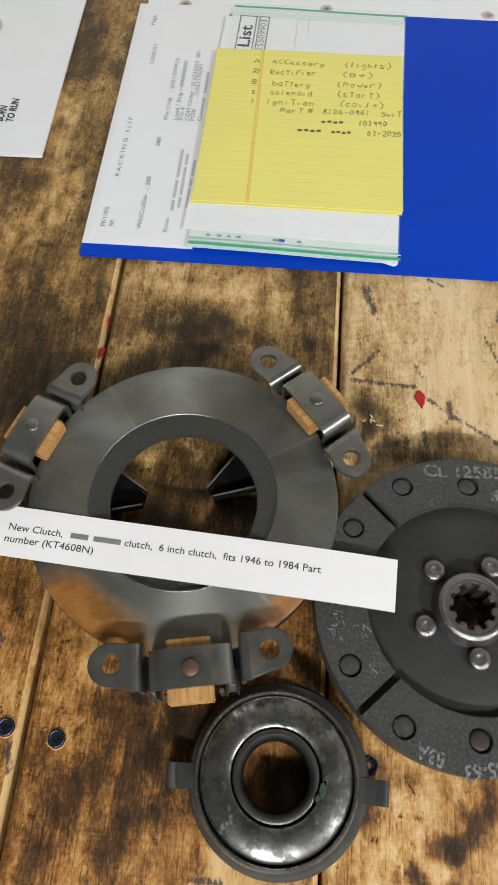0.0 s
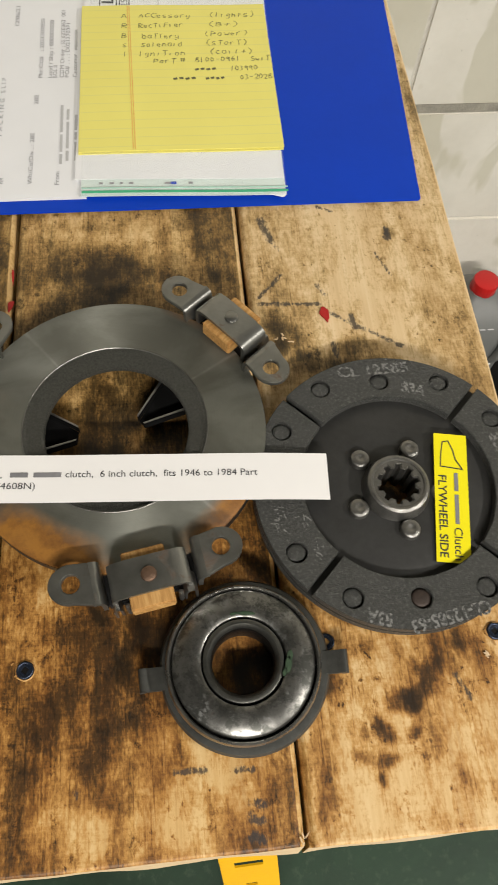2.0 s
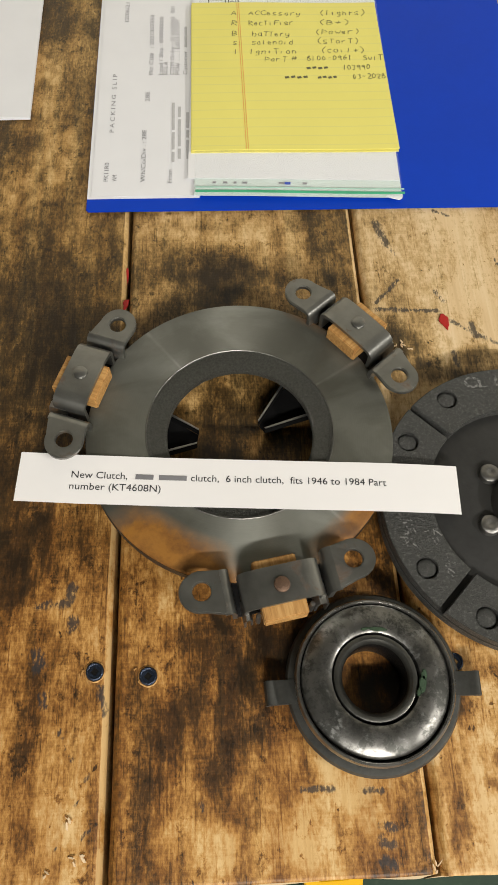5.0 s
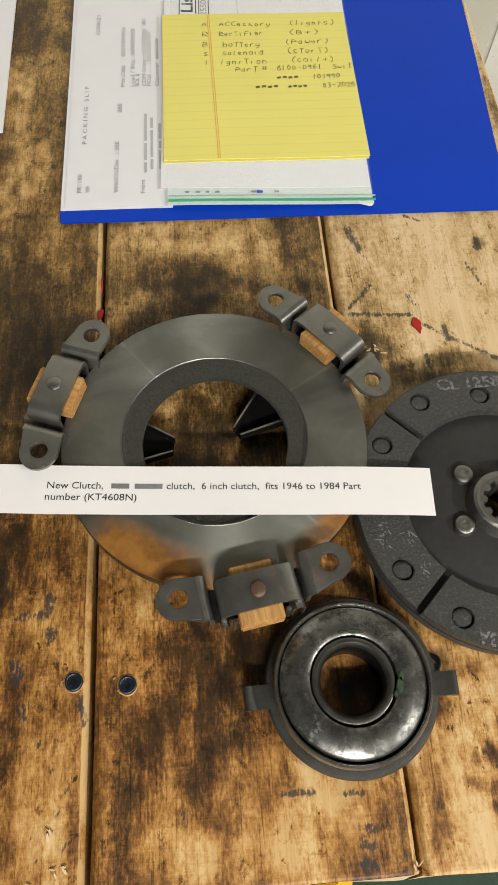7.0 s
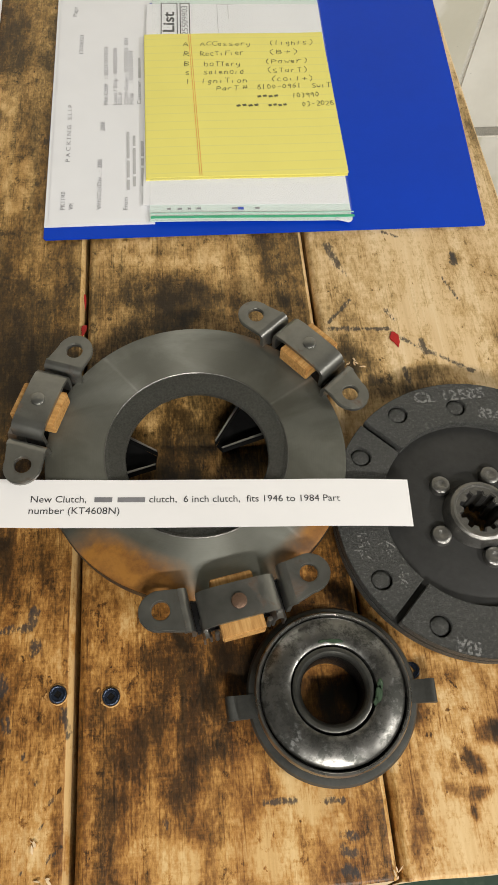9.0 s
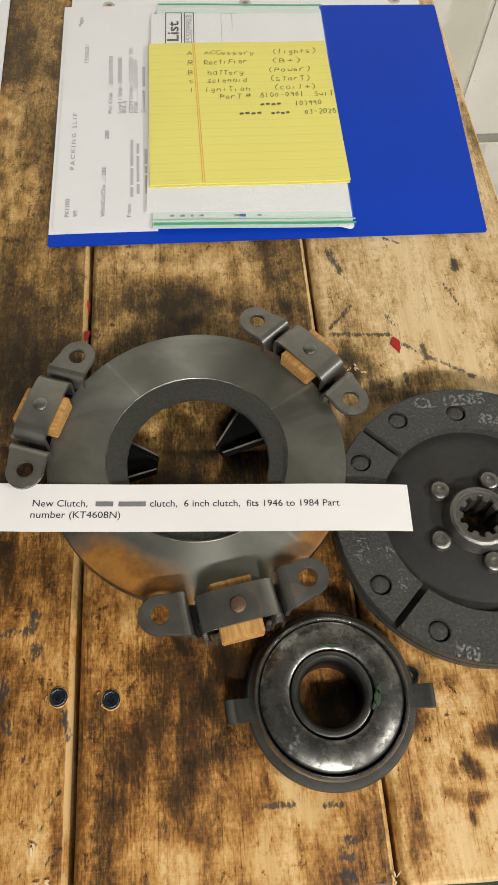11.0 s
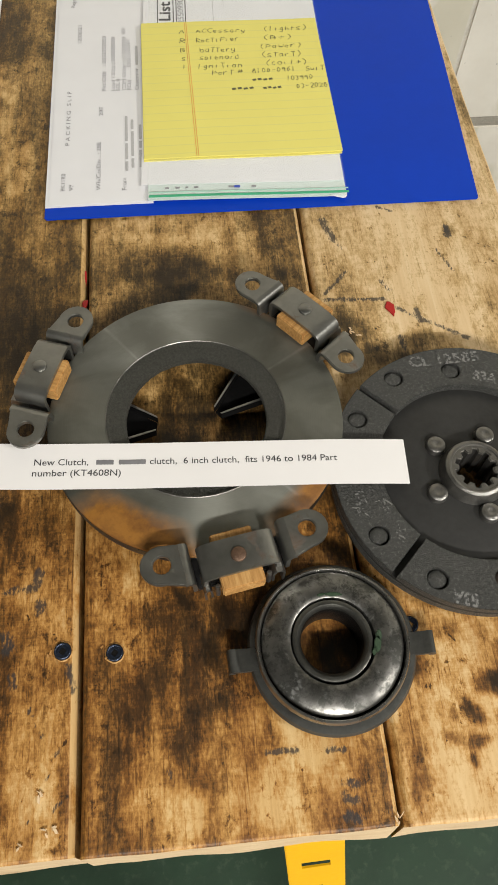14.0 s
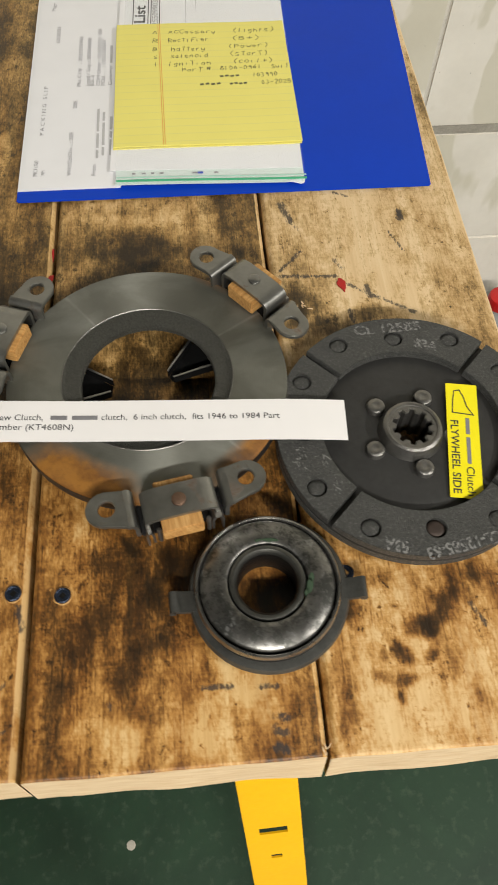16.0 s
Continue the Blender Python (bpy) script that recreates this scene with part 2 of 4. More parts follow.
WOOD, END = bench_wood(), end_wood()
BLOCK, FLOOR = block_paint(), floor_paint()
MORTAR = plain("bare_mortar", (0.33, 0.31, 0.26), 0.85, vary=0.25, grain=0.001)
PAINTED_MORTAR = plain("painted_mortar", (0.66, 0.63, 0.56), 0.6, vary=0.1, grain=0.001)
WALLPAINT = plain("grey_wall_paint", (0.22, 0.22, 0.21), 0.6, vary=0.06, scale=5)
CEILING = plain("ceiling_paint", (0.22, 0.215, 0.20), 0.7, vary=0.05, scale=5)
YELLOW = plain("yellow_enamel", (0.86, 0.47, 0.006), 0.32, vary=0.05, scale=30, Coat_Weight=0.3)
SCREW = plain("black_screw_coating", (0.036, 0.048, 0.078), 0.34, 0.75, vary=0.4, scale=300)
TURNED, STAMPED, FACING, RACE = turned_steel(), rusty_steel(), facing_stuff(), race_steel()
CAST = plain("cast_iron", (0.095, 0.095, 0.082), 0.5, 0.6, vary=0.4, scale=900, grain=0.0010)
DARKSTEEL = plain("dark_oiled_steel", (0.05, 0.05, 0.052), 0.42, 0.7, vary=0.25, scale=60)
BLACKSTEEL = plain("black_oxide_steel", (0.020, 0.021, 0.023), 0.4, 0.6, vary=0.3, scale=80)
RIM = plain("rolled_rim_steel", (0.34, 0.335, 0.315), 0.28, 0.95, vary=0.2, scale=60, grain=0.00003)
SLEEVE = plain("sleeve_steel", (0.125, 0.125, 0.113), 0.34, 0.85, vary=0.3, scale=120, grain=0.0001)
TABSTEEL = plain("phosphated_steel", (0.080, 0.081, 0.074), 0.44, 0.55, vary=0.25, scale=90, grain=0.00004)
# near black for bore, screw recess and the painted shade below the bearing rim
DARKHOLLOW = plain("dark_hollow", (0.010, 0.009, 0.008), 0.42, 0.3, vary=0.4, scale=200, grain=0.0002)
DISCSTEEL = plain("disc_steel", (0.058, 0.058, 0.056), 0.5, 0.6, vary=0.18, scale=35)
EDGESTEEL = plain("bare_steel", (0.42, 0.41, 0.39), 0.3, 0.95, vary=0.2, scale=150)
RIVET = plain("rivet_steel", (0.24, 0.235, 0.22), 0.34, 0.9, vary=0.2, scale=200)
DULLRIVET = plain("browned_rivet", (0.050, 0.036, 0.029), 0.55, 0.4, vary=0.3, scale=300)
COPPER = plain("rusted_rivet", (0.14, 0.085, 0.055), 0.5, 0.6, vary=0.3, scale=300)
SPACER = spacer_wood()
WHITE = paper("white_paper", (0.85, 0.86, 0.88))
STRIP = paper("label_paper", (0.85, 0.84, 0.83))
PALEGREEN = paper("pale_green_form", (0.70, 0.80, 0.76))
PAD = paper("yellow_ruled_paper", (0.86, 0.79, 0.20), 1)
BLUE = plain("blue_plastic", (0.004, 0.050, 0.50), 0.5, vary=0.05, scale=20, grain=0.00005, Specular_IOR_Level=0.15)
ZIP = plain("green_zip_line", (0.06, 0.42, 0.22), 0.4)
PALEZIP = plain("pale_zip_line", (0.42, 0.66, 0.56), 0.4)
INK = plain("black_ink", (0.035, 0.035, 0.04), 0.6)
GREYINK = plain("printer_ink", (0.27, 0.27, 0.29), 0.7)
SOFTINK = plain("soft_ink", (0.20, 0.20, 0.21), 0.6)
PENINK = plain("ballpoint_ink", (0.13, 0.125, 0.06), 0.6)
REDLINE = plain("margin_line", (0.80, 0.42, 0.10), 0.6)
GREYTONE = plain("grey_print", (0.50, 0.50, 0.51), 0.6)
REDPAINT = plain("red_paint", (0.38, 0.012, 0.01), 0.4)
STICKER = plain("yellow_sticker", (0.86, 0.76, 0.01), 0.38, vary=0.03)
STAMP = worn_print("white_stamp", (0.20, 0.20, 0.19), (0.05, 0.05, 0.048), 0.51)
JUG = plain("milky_plastic", (0.185, 0.19, 0.185), 0.5, vary=0.06, scale=12, Transmission_Weight=0.12)
REDCAP = plain("red_plastic", (0.50, 0.012, 0.012), 0.35, vary=0.05)
LABELRED = plain("label_red", (0.55, 0.10, 0.14), 0.5)
LABELVIOLET = plain("label_violet", (0.28, 0.22, 0.48), 0.5)
BLACKPLASTIC = plain("matt_black", (0.004, 0.004, 0.004), 0.75, vary=0.3, Specular_IOR_Level=0.12)
GREASE = plain("green_grease", (0.045, 0.075, 0.045), 0.25, vary=0.4, scale=300)


def film_plastic():
    m = bpy.data.materials.new("clear_film")
    m.use_nodes = True
    t = m.node_tree
    b = t.nodes["Principled BSDF"]
    b.inputs["Base Color"].default_value = (0.9, 0.95, 0.93, 1)
    b.inputs["Roughness"].default_value = 0.12
    clear = t.nodes.new("ShaderNodeBsdfTransparent")
    mixer = t.nodes.new("ShaderNodeMixShader")
    mixer.inputs[0].default_value = 0.05
    t.links.new(clear.outputs[0], mixer.inputs[1])
    t.links.new(b.outputs[0], mixer.inputs[2])
    t.links.new(mixer.outputs[0], t.nodes["Material Output"].inputs[0])
    return m


FILM = film_plastic()


# ---- building helpers ----
def part(name, bm, material, parent=None, label="", smooth=False):
    """Links a bmesh as one mesh object, under a thing or a part."""
    me = bpy.data.meshes.new(name)
    bmesh.ops.recalc_face_normals(bm, faces=bm.faces)
    bm.to_mesh(me)
    bm.free()
    me.materials.append(material)
    if smooth:
        me.shade_smooth()
        me.set_sharp_from_angle(angle=radians(38))
    ob = new(name, me)
    if parent:
        ob.parent = parent
    if label:
        ob["label"] = label
    return ob


def thing(name, x, y, z, label, category, group="", turn=0.0):
    ob = new(name)
    ob.empty_display_size = 0.02
    ob.matrix_basis = pose(x, y, z, 0, 0, turn)
    return tagged(ob, label, category, group)


def box(x0, x1, y0, y1, z0, z1, bevel=0.0, bm=None, m=None):
    bm = bm or bmesh.new()
    made = bmesh.ops.create_cube(bm, size=1.0)["verts"]
    for v in made:
        v.co = Vector(((x0 + x1) / 2 + v.co.x * (x1 - x0), (y0 + y1) / 2 + v.co.y * (y1 - y0), (z0 + z1) / 2 + v.co.z * (z1 - z0)))
    if bevel:
        edges = {e for v in made for e in v.link_edges}
        made = bmesh.ops.bevel(bm, geom=list(edges), offset=bevel, segments=2, affect="EDGES")["verts"]
    if m:
        bmesh.ops.transform(bm, matrix=m, verts=list({v for v in bm.verts} if not made else made))
    return bm


def revolve(profile, n=96, closed=False, bm=None, cx=0.0, cy=0.0):
    """Turns (radius, height) pairs round the z axis."""
    bm = bm or bmesh.new()
    rings = []
    for r, z in profile:
        if r < 1e-6:
            rings.append([bm.verts.new((cx, cy, z))] * n)
        else:
            rings.append([bm.verts.new((cx + r * math.cos(2 * math.pi * k / n), cy + r * math.sin(2 * math.pi * k / n), z)) for k in range(n)])
    pairs = list(zip(rings, rings[1:])) + ([(rings[-1], rings[0])] if closed else [])
    for a, b in pairs:
        for k in range(n):
            q = [a[k], a[(k + 1) % n], b[(k + 1) % n], b[k]]
            q = [v for i, v in enumerate(q) if v not in q[:i]]
            if len(q) > 2:
                bm.faces.new(q)
    return bm


def plate(outline, holes, z0, z1, bevel=0.0):
    """A flat plate with holes, from loops of (x, y)."""
    bm = bmesh.new()
    edges = []
    for loop in (outline, *holes):
        vs = [bm.verts.new((x, y, z0)) for x, y in loop]
        edges += [bm.edges.new((a, b)) for a, b in zip(vs, vs[1:] + vs[:1])]
    bmesh.ops.triangle_fill(bm, edges=edges, use_beauty=True, use_dissolve=False)
    top = bmesh.ops.extrude_face_region(bm, geom=list(bm.faces))["geom"]
    for v in top:
        if isinstance(v, bmesh.types.BMVert):
            v.co.z = z1
    bmesh.ops.recalc_face_normals(bm, faces=bm.faces)
    if bevel:
        rim = [e for e in bm.edges if len(e.link_faces) == 2 and e.verts[0].co.z > z1 - 1e-7 and e.verts[1].co.z > z1 - 1e-7 and e.calc_face_angle(0) > 1]
        bmesh.ops.bevel(bm, geom=rim, offset=bevel, segments=2, affect="EDGES")
    return bm


def circle(cx, cy, r, n=24):
    return [(cx + r * math.cos(2 * math.pi * k / n), cy + r * math.sin(2 * math.pi * k / n)) for k in range(n)]


def ribbon(profile, thick, u0, u1):
    """Bent sheet metal: a line of (v, z) with a thickness, drawn out along u (local x)."""
    bm = bmesh.new()
    pts = [Vector(p) for p in profile]
    rows = []
    for k, p in enumerate(pts):
        a, b = pts[max(k - 1, 0)], pts[min(k + 1, len(pts) - 1)]
        d = (b - a).normalized()
        nrm = Vector((-d.y, d.x)) * thick
        rows.append((p, p - nrm))
    grid = [[bm.verts.new((u, q.x, q.y)) for q in pair for u in (u0, u1)] for pair in rows]
    for a, b in zip(grid, grid[1:]):
        for i, j in ((0, 1), (1, 3), (3, 2), (2, 0)):
            bm.faces.new((a[i], a[j], b[j], b[i]))
    for g in (grid[0], grid[-1]):
        bm.faces.new((g[0], g[1], g[3], g[2]))
    return bm


def sheet(w, d, thick, nx, ny, lift):
    """A closed thin sheet from (0, 0) to (w, d), raised by lift(x, y)."""
    bm = bmesh.new()
    low, top = [], []
    for j in range(ny + 1):
        for i in range(nx + 1):
            x, y = w * i / nx, d * j / ny
            z = lift(x, y)
            low.append(bm.verts.new((x, y, z)))
            top.append(bm.verts.new((x, y, z + thick)))
    at = lambda g, i, j: g[j * (nx + 1) + i]
    for j in range(ny):
        for i in range(nx):
            for g in (low, top):
                bm.faces.new((at(g, i, j), at(g, i + 1, j), at(g, i + 1, j + 1), at(g, i, j + 1)))
    for i in range(nx):
        for j in (0, ny):
            bm.faces.new((at(low, i, j), at(low, i + 1, j), at(top, i + 1, j), at(top, i, j)))
    for j in range(ny):
        for i in (0, nx):
            bm.faces.new((at(low, i, j), at(low, i, j + 1), at(top, i, j + 1), at(top, i, j)))
    return bm


def lettering(parent, body, x, y, z, width, material, turn=0.0, height=0.0, slant=0.0, drape=None, name="lettering", bold=0.0):
    """Words as thin flat mesh on a surface; x, y is the start of the base line, width the length of the line."""
    data = bpy.data.curves.new("words", "FONT")
    data.body, data.shear, data.offset = body, slant, bold
    data.resolution_u = 3
    tmp = new("words", data)
    bpy.context.view_layer.update()
    me = bpy.data.meshes.new_from_object(tmp.evaluated_get(bpy.context.evaluated_depsgraph_get()))
    bpy.data.objects.remove(tmp)
    bm = bmesh.new()
    bm.from_mesh(me)
    bpy.data.meshes.remove(me)
    xs = [v.co.x for v in bm.verts]
    ys = [v.co.y for v in bm.verts]
    k = width / (max(xs) - min(xs))
    kh = height / max(max(ys), 1e-6) if height else k
    m = pose(x, y, z, 0, 0, turn)
    for v in bm.verts:
        v.co = m @ Vector(((v.co.x - min(xs)) * k, v.co.y * kh, 0))
        if drape:
            v.co.z = z + drape(v.co.x, v.co.y)
    return part(name, bm, material, parent)


def bar(parent, x, y, z, width, height, material, turn=0.0, drape=None, name="printed_bar"):
    bm = bmesh.new()
    bmesh.ops.create_grid(bm, x_segments=6, y_segments=1, size=0.5)
    m = pose(x, y, z, 0, 0, turn)
    for v in bm.verts:
        v.co = m @ Vector(((v.co.x + 0.5) * width, (v.co.y + 0.5) * height, 0))
        if drape:
            v.co.z = z + drape(v.co.x, v.co.y)
    return part(name, bm, material, parent)


# pen strokes of each letter: pairs of digits, across 0 to 4 and up 0 to 8 with the line at 2
PEN = {"A": "022842 1434", "B": "0208 08373505 05443202", "C": "472806042243", "F": "0208 0848 0535", "I": "1812", "P": "0208 08374505", "R": "0208 08374505 0542",
       "S": "472817062544321202", "T": "0848 2822", "a": "3616041233 3632", "b": "0802 0416353212", "c": "35160412 1232", "d": "3616041232 3832", "e": "0434351605123233",
       "g": "3616041333 36301000", "h": "0802 04163532", "i": "1612", "l": "1812", "n": "0602 04163532", "o": "16041232343616", "r": "0602 041636", "s": "3616051433321202",
       "t": "1812 0636", "w": "0612243246", "y": "06031333 36310010", "(": "39161431", ")": "19363411", "+": "2723 0545", "-": "0535", "#": "1217 3237 0444 0646",
       "0": "18060412343618", "1": "1812", "2": "071837460242", "3": "08382534331202", "6": "3816041234351504", "8": "2806354432120416373828", "9": "3718061537 3732"}


def scrawl(parent, words, x, y, z, width, material, drape):
    """A hand-written word as one mesh of thin pen strokes."""
    bm = bmesh.new()
    ku, kv, half = width / (5.4 * len(words)), 0.0052 / 6, 0.00023
    slope = random.uniform(-0.02, 0.03)
    for k, letter in enumerate(words):
        lean, grow = random.uniform(0.0, 0.18), random.uniform(0.88, 1.1)
        for stroke in PEN.get(letter, "").split():
            pts = [Vector((int(stroke[i]), int(stroke[i + 1]) - 2)) + Vector((random.uniform(-0.2, 0.2), random.uniform(-0.25, 0.25))) for i in range(0, len(stroke), 2)]
            for turn in range(2):
                if len(pts) > 2:
                    pts = pts[:1] + [q for a, b in zip(pts, pts[1:]) for q in (a.lerp(b, 0.25), a.lerp(b, 0.75))] + pts[-1:]
            pts = [Vector((x + (k * 5.4 + (q.x + lean * q.y) * grow) * ku, y + q.y * grow * kv)) for q in pts]
            row = []
            for i, q in enumerate(pts):
                d = (pts[min(i + 1, len(pts) - 1)] - pts[max(i - 1, 0)]).normalized()
                side = Vector((-d.y, d.x)) * half * random.uniform(0.75, 1.2)
                row.append([bm.verts.new((c.x, c.y + slope * (c.x - x), z + drape(c.x, c.y))) for c in (q + side, q - side)])
            for a, b in zip(row, row[1:]):
                bm.faces.new((a[0], a[1], b[1], b[0]))
    word = part("handwriting", bm, material, parent)
    word["kind"] = "stuff"
    return word


# ---- the room ----
def room():
    fl = part("floor", box(-2.6, 2.6, -3.2, WALL + 0.2, -0.1, 0.0), FLOOR)
    tagged(fl, "dark green painted concrete floor with chips", "floor", kind="structure")
    for name, dims in (("wall_south", (-2.6, 2.6, -3.4, -3.2, 0, 2.62)), ("wall_west", (-2.8, -2.6, -3.4, WALL + 0.2, 0, 2.62)), ("wall_east", (2.6, 2.8, -3.4, WALL + 0.2, 0, 2.62))):
        tagged(part(name, box(*dims), WALLPAINT), "plain grey painted wall", "wall", kind="structure")
    tagged(part("ceiling", box(-2.8, 2.8, -3.4, WALL + 0.2, 2.62, 2.75), CEILING), "plain pale ceiling", "ceiling", kind="structure")
    chip = part("paint_chip", revolve([(0, 0.0006), (0.0058, 0.0005), (0.0072, 0)], 9), MORTAR)
    chip.location = (-0.077, -0.110, 0)
    tagged(chip, "pale round spot of bare concrete on green floor", "floor spot")


room()


# ---- the bench ----
def plank_stain_shade(kind):
    """Returns stain_shade(x, y) and ink(x, y) for one board; grime, with shade painted in below the parts."""
    if kind == "right":
        base, far = 0.22, 0.23
        # grime, plus painted shade in the disc's hub hole and along its upper left rim
        spots = ((0.178, -0.041, 0.010, 0.006, 0.55), (0.160, -0.047, 0.006, 0.005, 0.5), (0.166, -0.056, 0.013, 0.005, 0.5), (0.154, -0.053, 0.006, 0.006, 0.35),
                 (0.164, -0.065, 0.003, 0.004, 0.6), (0.209, -0.070, 0.004, 0.006, 0.4), (0.199, -0.008, 0.015, 0.020, 0.40), (0.172, 0.003, 0.020, 0.012, 0.25),
                 (0.152, -0.018, 0.010, 0.018, 0.35), (0.192, -0.045, 0.012, 0.018, 0.30), (0.190, 0.168, 0.034, 0.014, 0.40), (0.148, 0.180, 0.018, 0.030, 0.35),
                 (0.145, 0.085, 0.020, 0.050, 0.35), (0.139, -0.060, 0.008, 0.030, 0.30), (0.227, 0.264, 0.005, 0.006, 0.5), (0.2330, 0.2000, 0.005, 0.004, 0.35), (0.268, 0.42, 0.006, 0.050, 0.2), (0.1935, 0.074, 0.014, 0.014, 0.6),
                 (0.205, -0.020, 0.030, 0.010, 0.12), (0.188, -0.024, 0.010, 0.008, 0.45), (0.222, -0.010, 0.012, 0.008, 0.4), (0.150, 0.205, 0.012, 0.050, 0.18), (0.165, 0.170, 0.050, 0.012, 0.10))
        inks = ((0.136, 0.216, 0.153, 0.234, 0.0012), (0.135, 0.211, 0.174, 0.209, 0.0013), (0.180, 0.201, 0.221, 0.174, 0.0012), (0.192, 0.199, 0.193, 0.190, 0.0017),
                (0.179, 0.178, 0.179, 0.170, 0.0022), (0.143, 0.280, 0.148, 0.262, 0.0026), (0.148, 0.262, 0.153, 0.253, 0.0010), (0.216, 0.248, 0.224, 0.228, 0.0008),
                (0.227, 0.268, 0.227, 0.260, 0.0022), (0.174, 0.224, 0.178, 0.216, 0.0014), (0.182, 0.290, 0.192, 0.285, 0.0012), (0.211, -0.020, 0.217, -0.032, 0.0012))
    elif kind == "middle":
        base, far = 0.49, 0.53
        # grime, plus painted shade inside the clutch cover hole and the bearing bore
        spots = ((0.045, 0.238, 0.045, 0.016, 0.40), (0.030, 0.276, 0.045, 0.016, -0.34), (0.110, 0.262, 0.018, 0.040, 0.22), (0.090, 0.245, 0.012, 0.030, -0.15),
                 (0.024, -0.030, 0.026, 0.018, 0.22), (0.058, -0.022, 0.018, 0.036, 0.15), (0.000, -0.045, 0.010, 0.035, 0.12), (0.090, -0.050, 0.030, 0.036, -0.30),
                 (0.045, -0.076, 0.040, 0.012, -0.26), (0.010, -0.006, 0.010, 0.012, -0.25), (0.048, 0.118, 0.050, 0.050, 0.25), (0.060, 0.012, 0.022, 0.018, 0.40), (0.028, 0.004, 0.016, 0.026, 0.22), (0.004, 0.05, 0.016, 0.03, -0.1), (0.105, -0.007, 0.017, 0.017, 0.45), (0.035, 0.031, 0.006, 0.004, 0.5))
        inks = ((0.105, -0.067, 0.110, -0.0685, 0.0020), (0.104, -0.074, 0.109, -0.0755, 0.0020), (0.104, -0.081, 0.109, -0.083, 0.0022), (0.070, -0.0515, 0.084, -0.0520, 0.0012),
                (0.098, -0.053, 0.106, -0.0535, 0.0014), (0.0245, -0.0560, 0.0247, -0.0575, 0.0011))
    elif kind == "left":
        base, far = 0.47, 0.64
        spots = ((-0.054, -0.010, 0.010, 0.040, 0.30), (-0.050, -0.062, 0.007, 0.014, 0.30), (-0.030, -0.040, 0.010, 0.040, -0.20), (-0.085, -0.030, 0.026, 0.050, -0.12),
                 (-0.070, 0.190, 0.030, 0.050, 0.16), (-0.095, 0.300, 0.026, 0.050, -0.30), (-0.088, 0.420, 0.020, 0.050, -0.40), (-0.068, 0.345, 0.018, 0.030, -0.30), (-0.100, 0.060, 0.03, 0.04, 0.12),
                 (-0.050, 0.270, 0.012, 0.030, -0.15), (-0.075, 0.062, 0.050, 0.026, 0.28), (-0.072, 0.000, 0.012, 0.018, 0.25))
        inks = ((-0.0385, 0.044, -0.0390, 0.040, 0.0024), (-0.055, 0.035, -0.040, 0.0365, 0.0020), (-0.037, 0.028, -0.037, 0.024, 0.0026), (-0.053, 0.012, -0.0525, 0.007, 0.0036), (-0.0225, -0.004, -0.0205, -0.016, 0.0016),
                (-0.049, -0.007, -0.049, -0.012, 0.0022), (-0.041, -0.022, -0.034, -0.036, 0.0006), (-0.026, -0.042, -0.028, -0.045, 0.0006), (-0.030, -0.052, -0.032, -0.055, 0.0006),
                (-0.025, -0.064, -0.028, -0.067, 0.0007), (-0.037, -0.068, -0.039, -0.071, 0.0006))
    else:
        base, far, spots, inks = 0.4, 0.6, (), ()

    def stain_shade(x, y):
        k = min(max((y - 0.005) / 0.11, 0), 1)
        s = base + (far - base) * k * k * (3 - 2 * k)
        wob = noise.noise((x * 38, y * 22, 3.1)) * 0.010, noise.noise((x * 38, y * 22, 8.7)) * 0.016
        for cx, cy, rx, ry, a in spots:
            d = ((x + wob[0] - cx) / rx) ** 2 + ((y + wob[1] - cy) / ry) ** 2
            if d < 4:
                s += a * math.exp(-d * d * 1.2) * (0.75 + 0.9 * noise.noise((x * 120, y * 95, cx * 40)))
        s += 0.20 * noise.noise((x * 26, y * 9, 1.7)) + 0.13 * noise.noise((x * 75, y * 30, 5.0))
        return s

    def ink(x, y):
        best = 0.0
        jx = x + 0.0012 * noise.noise((x * 300, y * 300, 2.0))
        jy = y + 0.0012 * noise.noise((x * 300, y * 300, 6.0))
        for x0, y0, x1, y1, w in inks:
            dx, dy = x1 - x0, y1 - y0
            k = min(max(((jx - x0) * dx + (jy - y0) * dy) / (dx * dx + dy * dy), 0), 1)
            d = math.hypot(jx - x0 - k * dx, jy - y0 - k * dy) / w
            best = max(best, 1 - 0.5 * d)
        return best

    def old(y):
        k = min(max((y - 0.04) / 0.14, 0), 1)
        return k * k * (3 - 2 * k)

    def pale(y):
        return {"right": 0.25 + 0.50 * old(y), "middle": 0.05 + 0.30 * old(y), "left": 0.15}.get(kind, 0.1)

    return stain_shade, ink, old, pale


